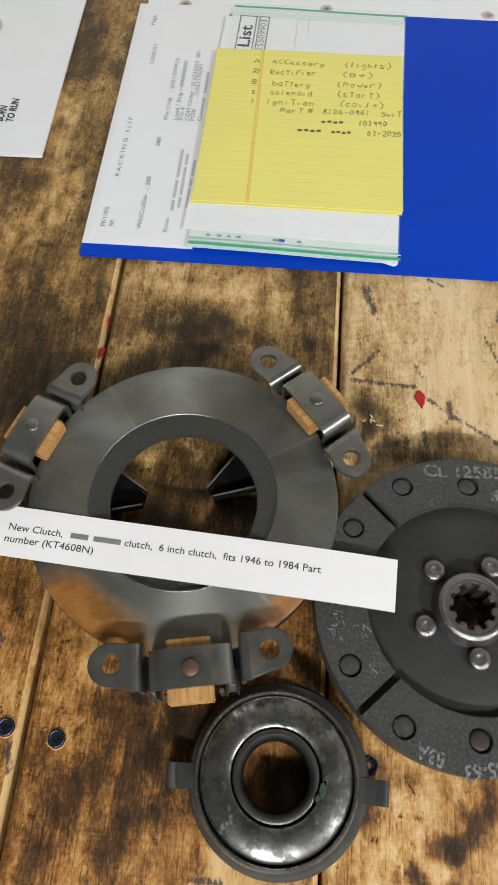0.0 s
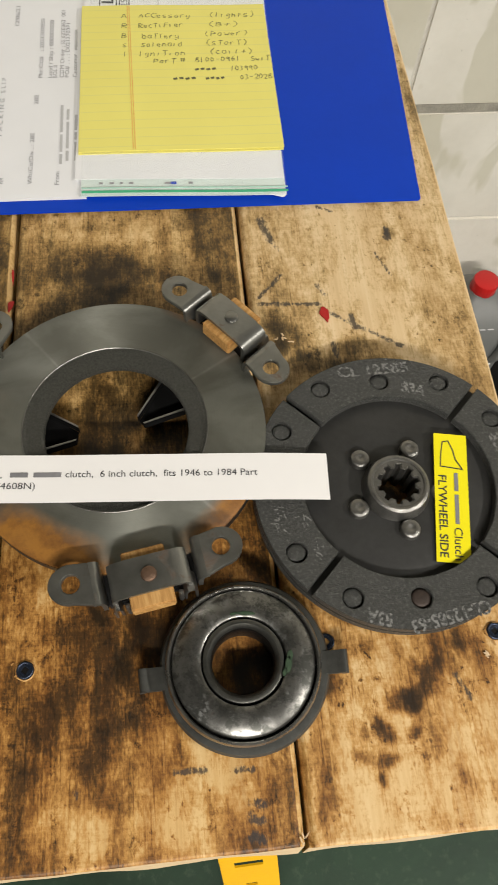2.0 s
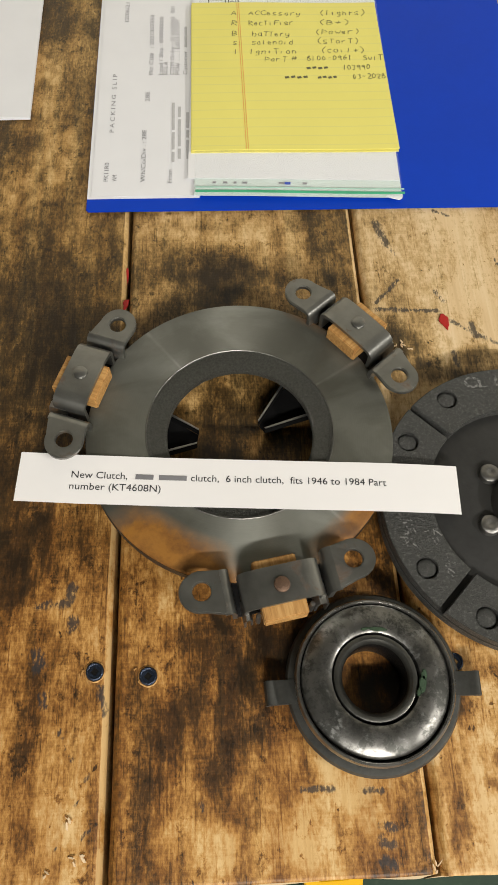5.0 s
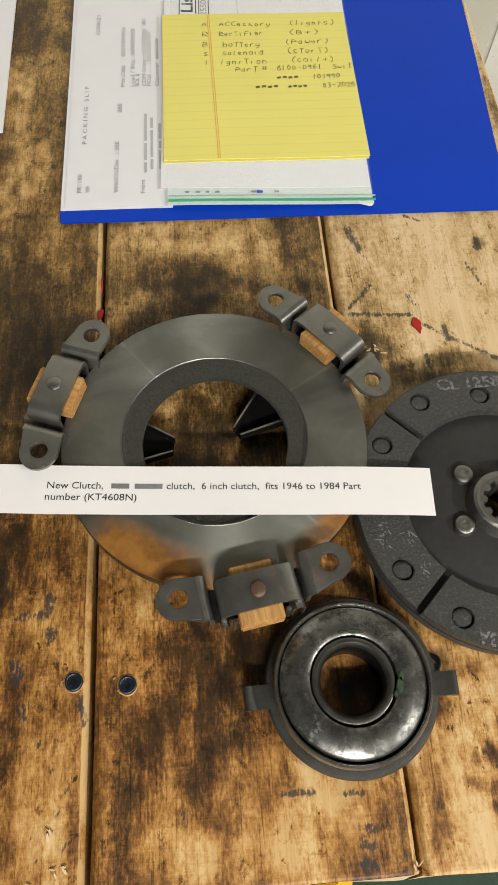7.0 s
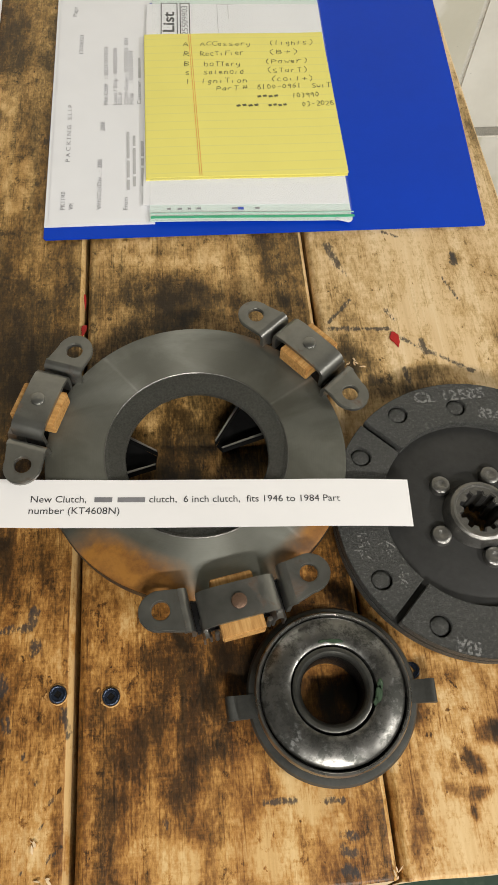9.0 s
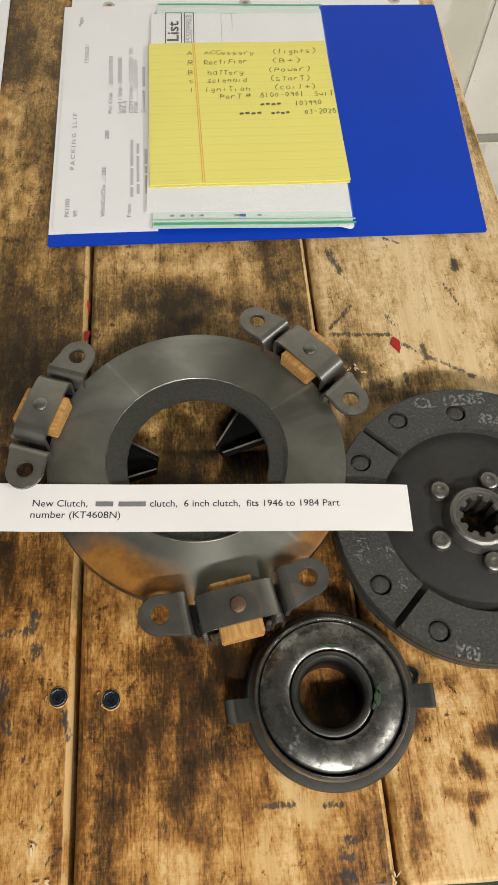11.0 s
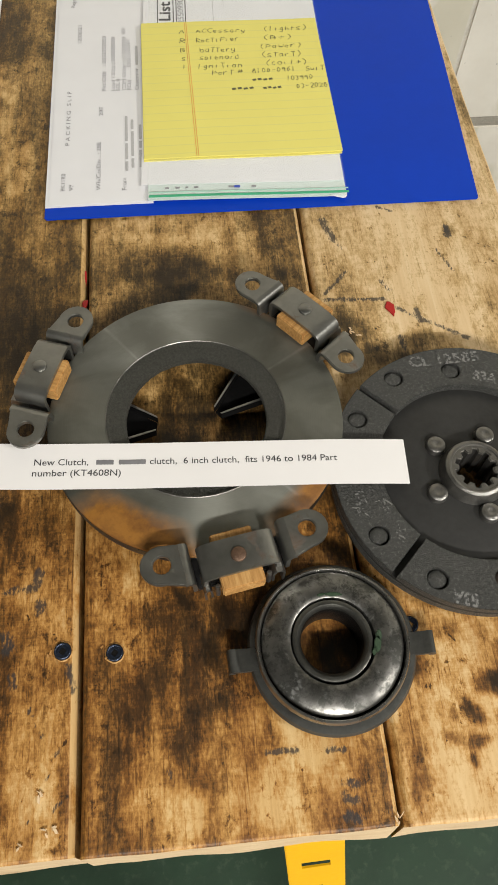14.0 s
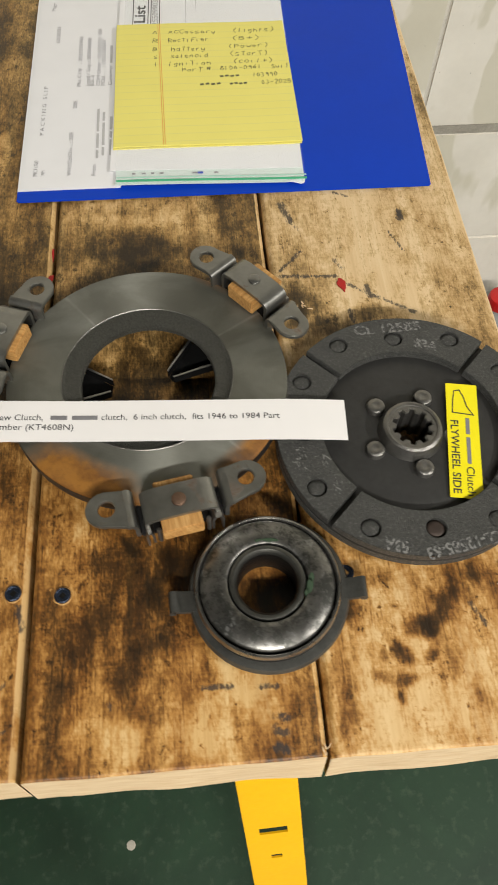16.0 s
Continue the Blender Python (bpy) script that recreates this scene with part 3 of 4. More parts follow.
def plank(parent, x0, x1, y0, y1, kind, step):
    """One board: fine top grid with rounded long edges, and sides 38 mm deep."""
    stain_shade, ink, old, pale = plank_stain_shade(kind)
    r, thick = 0.0026, 0.038
    xs = [(x0, -r - 0.001), (x0 + 0.0004, -r), (x0 + 0.0011, -r * 0.45), (x0 + 0.0022, -r * 0.12), (x0 + r, 0.0)]
    n = max(2, round((x1 - x0 - 2 * r) / step))
    xs += [(x0 + r + (x1 - x0 - 2 * r) * k / n, 0.0) for k in range(1, n)]
    xs += [(x0 + x1 - a, b) for a, b in reversed(xs[:5])]
    m = max(2, round((y1 - y0) / step))
    ya, yb = y0 + 0.0022, y0 - 0.0022        # top and foot of the slanted saw cut
    ys = [ya + (y1 - ya) * k / m for k in range(m + 1)]
    nx, ny = len(xs), len(ys)
    rag = [0.0006 * noise.noise((x * 40, y0 * 9, 2.2)) for x, _ in xs]
    verts, s_val, i_val, o_val, p_val = [], [], [], [], []
    for j, y in enumerate(ys):
        for i, (x, dz) in enumerate(xs):
            yy = y + (rag[i] if j == 0 else 0)
            edge = -0.0003 if j == 0 else 0.0
            cup = 0.0005 * noise.noise((x * 9, y * 5, 4.0))
            verts.append((x + 0.0006 * noise.noise((x0 * 7, y * 14, 9.0)), yy, dz + edge + cup))
            worn = 0.4 + 0.35 * noise.noise((x0 * 5, y * 16, 1.0)) if i > nx - 5 else 0.0
            s_val.append(stain_shade(x, y) - worn if step < 0.004 else 0.5)
            i_val.append(ink(x, y) if step < 0.004 else 0.0)
            o_val.append(old(y))
            p_val.append(pale(y))
    faces = [(j * nx + i, j * nx + i + 1, (j + 1) * nx + i + 1, (j + 1) * nx + i) for j in range(ny - 1) for i in range(nx - 1)]
    top = len(verts)
    for y in (yb, y1):
        for i, (x, dz) in enumerate(xs):
            foot = 0.0016 * noise.noise((x * 28, x0 * 11, 6.1)) if y == yb else 0
            verts.append((x, y + foot, -thick))
    # board sides darken to the foot: shade of the gaps put into their colour
    s_val += [0.95] * (2 * nx)
    for vals in (i_val, o_val, p_val):
        vals += [0.0] * (2 * nx)
    sides = []
    for i in range(nx - 1):
        sides.append((top + i, top + i + 1, i + 1, i))
        sides.append((top + nx + i, (ny - 1) * nx + i, (ny - 1) * nx + i + 1, top + nx + i + 1))
        sides.append((top + i, top + nx + i, top + nx + i + 1, top + i + 1))
    left = [j * nx for j in range(ny)]
    right = [j * nx + nx - 1 for j in range(ny)]
    sides.append((*left, top + nx, top))
    sides.append((*reversed(right), top + nx - 1, top + 2 * nx - 1))
    me = bpy.data.meshes.new("plank")
    me.from_pydata(verts, [], faces + sides)
    me.materials.append(WOOD)
    me.materials.append(END)
    idx = [0] * len(faces) + [1] * (len(sides) - 2) + [0, 0]
    me.polygons.foreach_set("material_index", idx)
    for name, vals in (("stain_shade", s_val), ("ink", i_val), ("old", o_val), ("pale", p_val)):
        me.attributes.new(name, "FLOAT", "POINT").data.foreach_set("value", vals)
    me.polygons.foreach_set("use_smooth", [True] * len(faces) + [False] * len(sides))
    ob = new("plank", me)
    ob.parent = parent
    return ob


def deck_screw(parent, x, y):
    """Black square-drive screw head set just below the surface, in a splintered hole."""
    turn = random.uniform(0.5, 1.0)
    half = 0.00145
    sq = [(half * (a * math.cos(turn) - b * math.sin(turn)), half * (a * math.sin(turn) + b * math.cos(turn))) for a, b in ((-1, -1), (1, -1), (1, 1), (-1, 1))]
    head = part("screw", plate(circle(0, 0, 0.0030, 24), [sq], 0.0003, 0.0009, 0.0002), SCREW, parent, "black square-drive screw", True)
    head.location = (x, y, 0)
    part("flange", revolve([(0.0029, 0.0004), (0.0030, 0.0011), (0.0036, 0.0014), (0.0041, 0.0011), (0.0043, 0.0003)], 28), SCREW, head, "", True)
    rim = revolve([(0.0042, 0.0002), (0.0046, 0.0009), (0.0050, 0.0003)], 26)
    for v in rim.verts:
        k = 1 + 0.10 * noise.noise((v.co.x * 900 + x * 70, v.co.y * 900, y * 90))
        v.co = Vector((v.co.x * k, v.co.y * k, v.co.z * (0.4 + 0.9 * abs(noise.noise((v.co.x * 600, v.co.y * 600, x * 50))))))
    part("bore", rim, SPACER, head, "splintered wood round the head")
    part("recess", revolve([(0, 0.00025), (0.0026, 0.00025)], 12), DARKHOLLOW, head)
    return head


def paint_spot(parent, x, y, w, d, turn):
    pts = []
    for k in range(22):
        a = 2 * math.pi * k / 22
        r = 1 + 0.35 * noise.noise((math.cos(a) * 1.7 + x * 50, math.sin(a) * 1.7, y * 40))
        pts.append((w * r * (1 + 0.55 * math.sin(a)) * math.cos(a), d * r * math.sin(a)))
    ob = part("paint_spot", plate(pts, [], 0.0002, 0.0009, 0.0002), REDPAINT, parent, "dried red paint", True)
    ob.matrix_basis = pose(x, y, 0, 0, 0, turn)


def workbench():
    bench = thing("workbench", 0, 0, T, "workbench of worn stained softwood planks with screws", "workbench")
    y0, y1 = -0.0895, 0.690
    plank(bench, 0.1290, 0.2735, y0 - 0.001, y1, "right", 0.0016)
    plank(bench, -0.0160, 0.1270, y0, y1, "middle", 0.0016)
    plank(bench, -0.1620, -0.0185, y0 + 0.001, y1, "left", 0.0016)
    for k in range(4):
        plank(bench, -0.3080 - 0.146 * k, -0.1640 - 0.146 * k, y0, y1, "far", 0.01)
    part("batten", box(-0.74, 0.26, -0.030, 0.030, -0.0795, -0.0385, 0.002), END, bench)
    part("ledger", box(-0.74, 0.26, 0.650, 0.7075, -0.120, -0.0385, 0.002), END, bench)
    for x, y in ((-0.0255, 0.0030), (0.0, 0.0), (0.1485, 0.0010), (0.2360, -0.0010)):
        deck_screw(bench, x, y)
    for x, y, count in ((-0.0255, 0.0030, 4), (0.2360, -0.0010, 3), (0.0, 0.0, 2)):
        for k in range(count):
            a = random.uniform(100, 260)
            d = random.uniform(0.0046, 0.0075)
            long = random.uniform(0.0007, 0.0015)
            chip = part("splinter", plate([(-long, -0.0002), (long, -0.0004), (long * 0.8, 0.0003), (-long * 0.7, 0.0005)], [], 0.0001, 0.0005), SPACER, bench)
            chip.matrix_basis = pose(x + d * math.cos(radians(a)), y + d * math.sin(radians(a)), 0.0003, 0, random.uniform(-12, 12), random.uniform(30, 130))
    # torn-up fibres and curls of pale wood
    for x, y, count in ((-0.0340, -0.0600, 3), (-0.0290, -0.0750, 4), (-0.0425, -0.0810, 2), (0.1500, 0.1830, 5), (0.1455, 0.1850, 3), (0.1270, -0.0840, 4), (0.2300, -0.0120, 4)):
        for k in range(count):
            long, wide = random.uniform(0.0009, 0.0020), random.uniform(0.0002, 0.0005)
            curl = part("splinter", plate([(-long, -wide), (0, -wide * 1.6), (long, -wide * 0.3), (long * 0.7, wide), (-long * 0.6, wide)], [], 0.0002, 0.0007, 0.0001), END, bench)
            curl.matrix_basis = pose(x + random.uniform(-0.003, 0.003), y + random.uniform(-0.002, 0.002), 0.0003, 0, random.uniform(-18, 18), random.uniform(0, 180))
    paint_spot(bench, 0.1762, 0.2000, 0.0026, 0.0058, 12)
    paint_spot(bench, -0.0180, 0.2175, 0.0016, 0.0040, -10)
    paint_spot(bench, -0.0175, 0.2400, 0.0007, 0.0060, 2)
    return bench


workbench()


def sawhorse():
    """Yellow folding steel horse: beam along x, four splayed channel legs with slots."""
    horse = thing("sawhorse", 0, 0, 0, "yellow enamelled steel sawhorse with slotted splayed legs", "sawhorse")
    top = T - 0.080
    part("beam", box(-0.62, 0.125, -0.027, 0.027, top - 0.055, top, 0.004), YELLOW, horse)
    for sx, x in ((1, 0.098), (-1, -0.59)):
        for sy in (-1, 1):
            foot = Vector((x + sx * 0.060, sy * 0.402, 0.0))
            head = Vector((x, sy * 0.028, top - 0.004))
            axis = (foot - head)
            length = axis.length
            zax = -axis.normalized()
            xax = Vector((1, 0, 0))
            yax = zax.cross(xax).normalized()
            xax = yax.cross(zax)
            m = Matrix((xax, yax, zax)).transposed().to_4x4()
            m.translation = foot
            w = 0.0205
            slots = []
            for d, half, tall in ((0.172, 0.0105, 0.0044), (0.212, 0.0042, 0.0028)):
                zc = length - d
                slots.append([(-half, zc - tall), (half, zc - tall), (half, zc + tall), (-half, zc + tall)])
            face = plate([(-w, 0), (w, 0), (w, length), (-w, length)], slots, 0, 0.0016)
            flip = -1 if sy < 0 else 1
            for v in face.verts:
                v.co = m @ Vector((v.co.x, flip * (0.012 + v.co.z), v.co.y))
            leg = part("leg", face, YELLOW, horse)
            for side in (-1, 1):
                bm = box(side * w - 0.0008, side * w + 0.0008, min(-flip * 0.012, flip * 0.0128), max(-flip * 0.012, flip * 0.0128), 0, length)
                bmesh.ops.transform(bm, matrix=m, verts=bm.verts)
                part("flange", bm, YELLOW, leg)
    return horse


sawhorse()


# ---- clutch cover with pressure plate ----
def clutch_cover():
    cx, cy = 0.0480, 0.1180
    c = thing("clutch_cover", cx, cy, T, "new clutch cover with grey steel pressure plate, rust tinted edges", "clutch cover")
    ring = revolve([(0.0490, 0.0250), (0.0560, 0.0251), (0.0640, 0.0251), (0.0720, 0.0250), (0.0785, 0.0248), (0.0800, 0.0240), (0.0803, 0.0225),
                    (0.0780, 0.0220), (0.0600, 0.0215), (0.0490, 0.0215)], 160, True)
    rim = revolve([(0.0785, 0.0222), (0.0804, 0.0226), (0.0805, 0.0215), (0.0803, 0.0150), (0.0785, 0.0140)], 160, True)
    part("plate_rim", rim, DARKSTEEL, c, "dark unmachined rim", True)
    ob = part("pressure_plate", ring, TURNED, c, "turned grey steel friction face", True)
    rust = []
    for v in ob.data.vertices:
        a, r = math.degrees(math.atan2(v.co.y, v.co.x)), v.co.xy.length
        s = 0.0
        for centre, wide, start, amount in ((-120, 30, 0.056, 1.0), (-102, 14, 0.068, 1.0), (-42, 28, 0.064, 0.95), (58, 16, 0.073, 0.9), (150, 20, 0.077, 0.6), (100, 18, 0.077, 0.5)):
            d = abs((a - centre + 180) % 360 - 180) / wide
            s = max(s, amount * max(0, 1 - d * d) * min(max((r - start) / 0.012, 0), 1))
        rust.append(s)
    ob.data.attributes.new("rust", "FLOAT", "POINT").data.foreach_set("value", rust)
    lip = revolve([(0.0490, 0.0247), (0.0484, 0.0252), (0.0478, 0.0248), (0.0470, 0.0238), (0.0430, 0.0228), (0.0396, 0.0220), (0.0385, 0.0210),
                   (0.0384, 0.0176), (0.0395, 0.0166), (0.0490, 0.0150)], 128, True)
    for v in lip.verts:
        k = 1 + 0.006 * noise.noise(v.co * 220)
        v.co = Vector((v.co.x * k, v.co.y * k, v.co.z + 0.0004 * noise.noise(v.co * 350)))
    edge = revolve([(0.0486, 0.0252), (0.0489, 0.0255), (0.0492, 0.0252)], 160)
    for v in edge.verts:
        v.co.z -= 0.0005 * max(0, noise.noise(v.co * 260) + 0.15)
    part("lip_edge", edge, RIVET, c, "bright worn edge", True)
    part("cast_lip", lip, CAST, c, "rough cast inner lip", True)
    cover = revolve([(0.0770, 0.0150), (0.0780, 0.0100), (0.0760, 0.0040), (0.0700, 0.0005), (0.0560, 0.0005), (0.0540, 0.0030), (0.0540, 0.0118), (0.0620, 0.0138)], 96, True)
    part("cover", cover, DARKSTEEL, c, "dark stamped steel cover", True)
    for k, a in enumerate((-79.5, 40.5, 160.5)):
        m = pose(0, 0, 0, 0, 0, a)
        lug = part("mounting_lug", ribbon([(-0.0190, 0.0240), (-0.0192, 0.0315), (-0.0188, 0.0352), (-0.0160, 0.0374), (-0.0110, 0.0382), (0.0, 0.0384),
                                           (0.0110, 0.0382), (0.0160, 0.0374), (0.0188, 0.0352), (0.0192, 0.0315), (0.0190, 0.0240)], 0.0022, 0.0775, 0.0950), STAMPED, c, "bent grey steel lug")
        lug.data.shade_smooth()
        lug.data.set_sharp_from_angle(angle=radians(50))
        lug.matrix_basis = m
        head = revolve([(0, 0.0399), (0.0028, 0.0398), (0.0036, 0.0393), (0.0038, 0.0382)], 24, False, None, 0.0868, 0)
        part("rivet", head, COPPER if k == 0 else STAMPED, lug, "", True)
        for s in (-1, 1):
            out = [(0.0730, s * 0.0262)]
            for q in range(13):
                t = math.pi * q / 12
                out.append((0.0812 - 0.0098 * math.cos(t), s * (0.0362 + 0.0106 * math.sin(t))))
            out += [(0.0940, s * 0.0262)]
            if s < 0:
                out.reverse()
            ear = plate(out, [circle(0.0812, s * 0.0362, 0.0044)], 0.0322, 0.0345, 0.0005)
            e = part("ear", ear, STAMPED, lug, "", True)
            bend = ribbon([(s * 0.0275, 0.0345), (s * 0.0248, 0.0343), (s * 0.0231, 0.0330), (s * 0.0222, 0.0300), (s * 0.0221, 0.0210)], -0.0022 * s, 0.0730, 0.0940)
            b = part("bend", bend, STAMPED, lug)
            b.data.shade_smooth()
            b.data.set_sharp_from_angle(angle=radians(50))
        for s in (-1, 1):
            loop = ribbon([(s * 0.0196, 0.0150), (s * 0.0198, 0.0262), (s * 0.0186, 0.0290), (s * 0.0168, 0.0292), (s * 0.0156, 0.0268), (s * 0.0154, 0.0170)], 0.0011, 0.0880, 0.0978)
            clip = part("spring_clip", loop, EDGESTEEL, lug, "bright spring steel clip")
            clip.data.shade_smooth()
            clip.data.set_sharp_from_angle(angle=radians(50))
            part("pin", revolve([(0, 0.0300), (0.0011, 0.0298), (0.0013, 0.0290), (0.0013, 0.0165)], 12, False, None, 0.0966, s * 0.0128), EDGESTEEL, lug, "bright pin", True)
        inner = box(0.0740, 0.0930, -0.0225, 0.0225, 0.0165, 0.0208, 0.001)
        part("web", inner, DARKSTEEL, lug)
        block = box((0.0728, 0.0742, 0.0748)[k], (0.1012, 0.1004, 0.0990)[k], -0.0104, 0.0104, 0.0254, 0.0352, 0.0006)
        wb = part("wooden_spacer", block, SPACER, c, "raw wooden shipping block")
        wb.matrix_basis = m @ pose(0, 0.0008 * (k - 1), 0, 0, 0, 0)
        tip, half, off = ((0.0200, 0.0030, 0), (0.0160, 0.0024, -3), (0.0232, 0.0036, 11))[k]
        lever = plate([(tip, -half), (tip, half), (0.0400, 0.0112), (0.0560, 0.0125), (0.0560, -0.0125), (0.0400, -0.0112)], [], 0.0050, 0.0064)
        lv = part("release_lever", lever, BLACKPLASTIC, c, "black release lever with bare edges")
        lv.matrix_basis = pose(0, 0, 0, 0, 0, a + off)
        for s in (-1, 1):
            fl = plate([(tip - 0.0006, s * half), (tip - 0.0004, s * (half + 0.0009)), (0.0410, s * 0.0126), (0.0412, s * 0.0114)][::s], [], 0.0064, 0.0120)
            part("flange", fl, BLACKPLASTIC, lv)
            edge = plate([(tip - 0.0006, s * half), (tip - 0.0004, s * (half + 0.0009)), (0.0410, s * 0.0126), (0.0412, s * 0.0114)][::s], [], 0.0120, 0.0126)
            part("bare_edge", edge, EDGESTEEL, lv)
    return c


clutch_cover()


# ---- clutch disc ----
def clutch_disc():
    cx, cy, lift = 0.1957, 0.0769, 0.0060
    d = thing("clutch_disc", cx, cy, T + lift, "dark clutch disc with riveted friction facing and splined hub", "clutch disc")
    part("disc_plate", revolve([(0.0150, 0.0085), (0.0160, 0.0098), (0.0300, 0.0100), (0.0500, 0.0092), (0.0540, 0.0080), (0.0780, 0.0080), (0.0783, 0.0062), (0.0150, 0.0062)], 128, True),
         DISCSTEEL, d, "dark grey pressed steel plate", True)
    part("lower_facing", revolve([(0.0520, 0.0060), (0.0785, 0.0060), (0.0785, 0.0004), (0.0520, 0.0004)], 128, True), FACING, d, "", True)
    d.scale = (0.985, 0.985, 1)
    cuts = (45, 135, 225, 315, 405)
    seat = lambda h: 0.0628 if h % 90 == 0 else 0.0692
    ro, ri = 0.0785, 0.0525
    for a0, a1 in zip(cuts, cuts[1:]):
        go, gi = math.degrees(0.0016 / ro), math.degrees(0.0016 / ri)
        n = max(6, round((a1 - a0) / 2.5))
        arc = lambda r, g: [(r * math.cos(radians(a0 + g + (a1 - a0 - 2 * g) * k / n)), r * math.sin(radians(a0 + g + (a1 - a0 - 2 * g) * k / n))) for k in range(n + 1)]
        outline = arc(ro, go) + arc(ri, gi)[::-1]
        holes = [circle(seat(h) * math.cos(radians(h)), seat(h) * math.sin(radians(h)), 0.0055, 24) for h in range(0, 400, 30) if a0 < h < a1]
        part("facing_segment", plate(outline, holes, 0.0082, 0.0140, 0.0004), FACING, d, "gritty charcoal friction facing")
    for h in range(0, 360, 30):
        x, y = seat(h) * math.cos(radians(h)), seat(h) * math.sin(radians(h))
        part("facing_rivet", revolve([(0, 0.0131), (0.0030, 0.0130), (0.0044, 0.0126), (0.0051, 0.0118), (0.0053, 0.0082)], 24, False, None, x, y), DULLRIVET if h == 270 else FACING, d, "", True)
    hx, hy = -0.0015, -0.0025
    gear = []
    for k in range(10):
        for f, r in ((0.08, 0.0115), (0.42, 0.0115), (0.55, 0.0092), (0.95, 0.0092)):
            a = 2 * math.pi * (k + f) / 10
            gear.append((hx + r * math.cos(a), hy + r * math.sin(a)))
    hub = part("hub", plate(circle(hx, hy, 0.0168, 64), [gear], 0.0003 - lift, 0.0175, 0.0006), RIVET, d, "worn splined steel hub", True)
    part("collar", revolve([(0.0135, 0.0174), (0.0139, 0.0182), (0.0150, 0.0184), (0.0165, 0.0176), (0.0176, 0.0140), (0.0186, 0.0100)], 64, False, None, hx, hy), RIVET, hub, "", True)
    for k in range(5):
        a = radians(62 + 72 * k)
        x, y = hx + 0.0245 * math.cos(a), hy + 0.0005 + 0.0245 * math.sin(a)
        h = 0.0 if k < 4 else -0.0024
        part("hub_rivet", revolve([(0, 0.0134 + h), (0.0014, 0.0134 + h), (0.0019, 0.0137 + h), (0.0040, 0.0136 + h), (0.0050, 0.0129 + h), (0.0055, 0.0112 + h), (0.0056, 0.0094 + h)], 24, False, None, x, y), RIVET, d, "domed steel rivet", True)
    # maker's stamps along the rim
    for words, ang, rad, w in (("CL 12585", 92, 0.0675, 0.042), ("83A", 71.5, 0.0565, 0.0145), ("CL 12585", -4, 0.0690, 0.036), ("83A", 16, 0.0600, 0.016),
                                     ("CL-12585-63", -80, 0.0715, 0.042), ("83A", -108, 0.0715, 0.0135)):
        a = radians(ang)
        turn = ang - 90
        ux, uy = math.cos(radians(turn)), math.sin(radians(turn))
        x = rad * math.cos(a) - ux * w / 2
        y = rad * math.sin(a) - uy * w / 2
        lettering(d, words, x, y, 0.01415, w, STAMP, turn, 0.0068, 0, None, "stamped_number", 0.03)
    # rubbed remains of stamps on the facing
    for ang, rad, w in ((191, 0.067, 0.009), (196, 0.072, 0.009), (198, 0.058, 0.008), (214, 0.060, 0.006)):
        for k in range(9):
            a = radians(ang + random.uniform(-3.5, 3.5))
            r = rad + random.uniform(-0.003, 0.003)
            bar(d, r * math.cos(a), r * math.sin(a), 0.01415, w * random.uniform(0.2, 0.5), random.uniform(0.0004, 0.0009), STAMP, ang + random.choice((80, 170, 120)) + random.uniform(-20, 20), None, "worn_stamp")
    lab = part("sticker", sheet(0.0182, 0.0728, 0.0002, 4, 10, lambda x, y: 0.0), STICKER, d, "yellow printed paper sticker")
    lab.matrix_basis = pose(0.2082 - cx, 0.0326 - cy, 0.0105, 3.0, 0, -9.6)
    lettering(lab, "FLYWHEEL SIDE", 0.0020, 0.0480, 0.0004, 0.0455, INK, -90, 0.0045, 0, None, "lettering", 0.01)
    lettering(lab, "Clutch", 0.0098, 0.0190, 0.0004, 0.0175, INK, -90, 0.0044)
    for y, w in ((0.0500, 0.0105), (0.0375, 0.0165)):
        bar(lab, 0.0106, y, 0.0004, w, 0.0022, SOFTINK, -90)
    bm = plate([(0.0030, 0.0530), (0.0160, 0.0520), (0.0120, 0.0580), (0.0105, 0.0640), (0.0080, 0.0690), (0.0045, 0.0680), (0.0035, 0.0610)],
               [[(0.0036, 0.0536), (0.0148, 0.0527), (0.0114, 0.0577), (0.0099, 0.0636), (0.0077, 0.0683), (0.0050, 0.0675), (0.0041, 0.0610)]], 0.0003, 0.0004)
    part("printed_mark", bm, INK, lab)
    return d


clutch_disc()


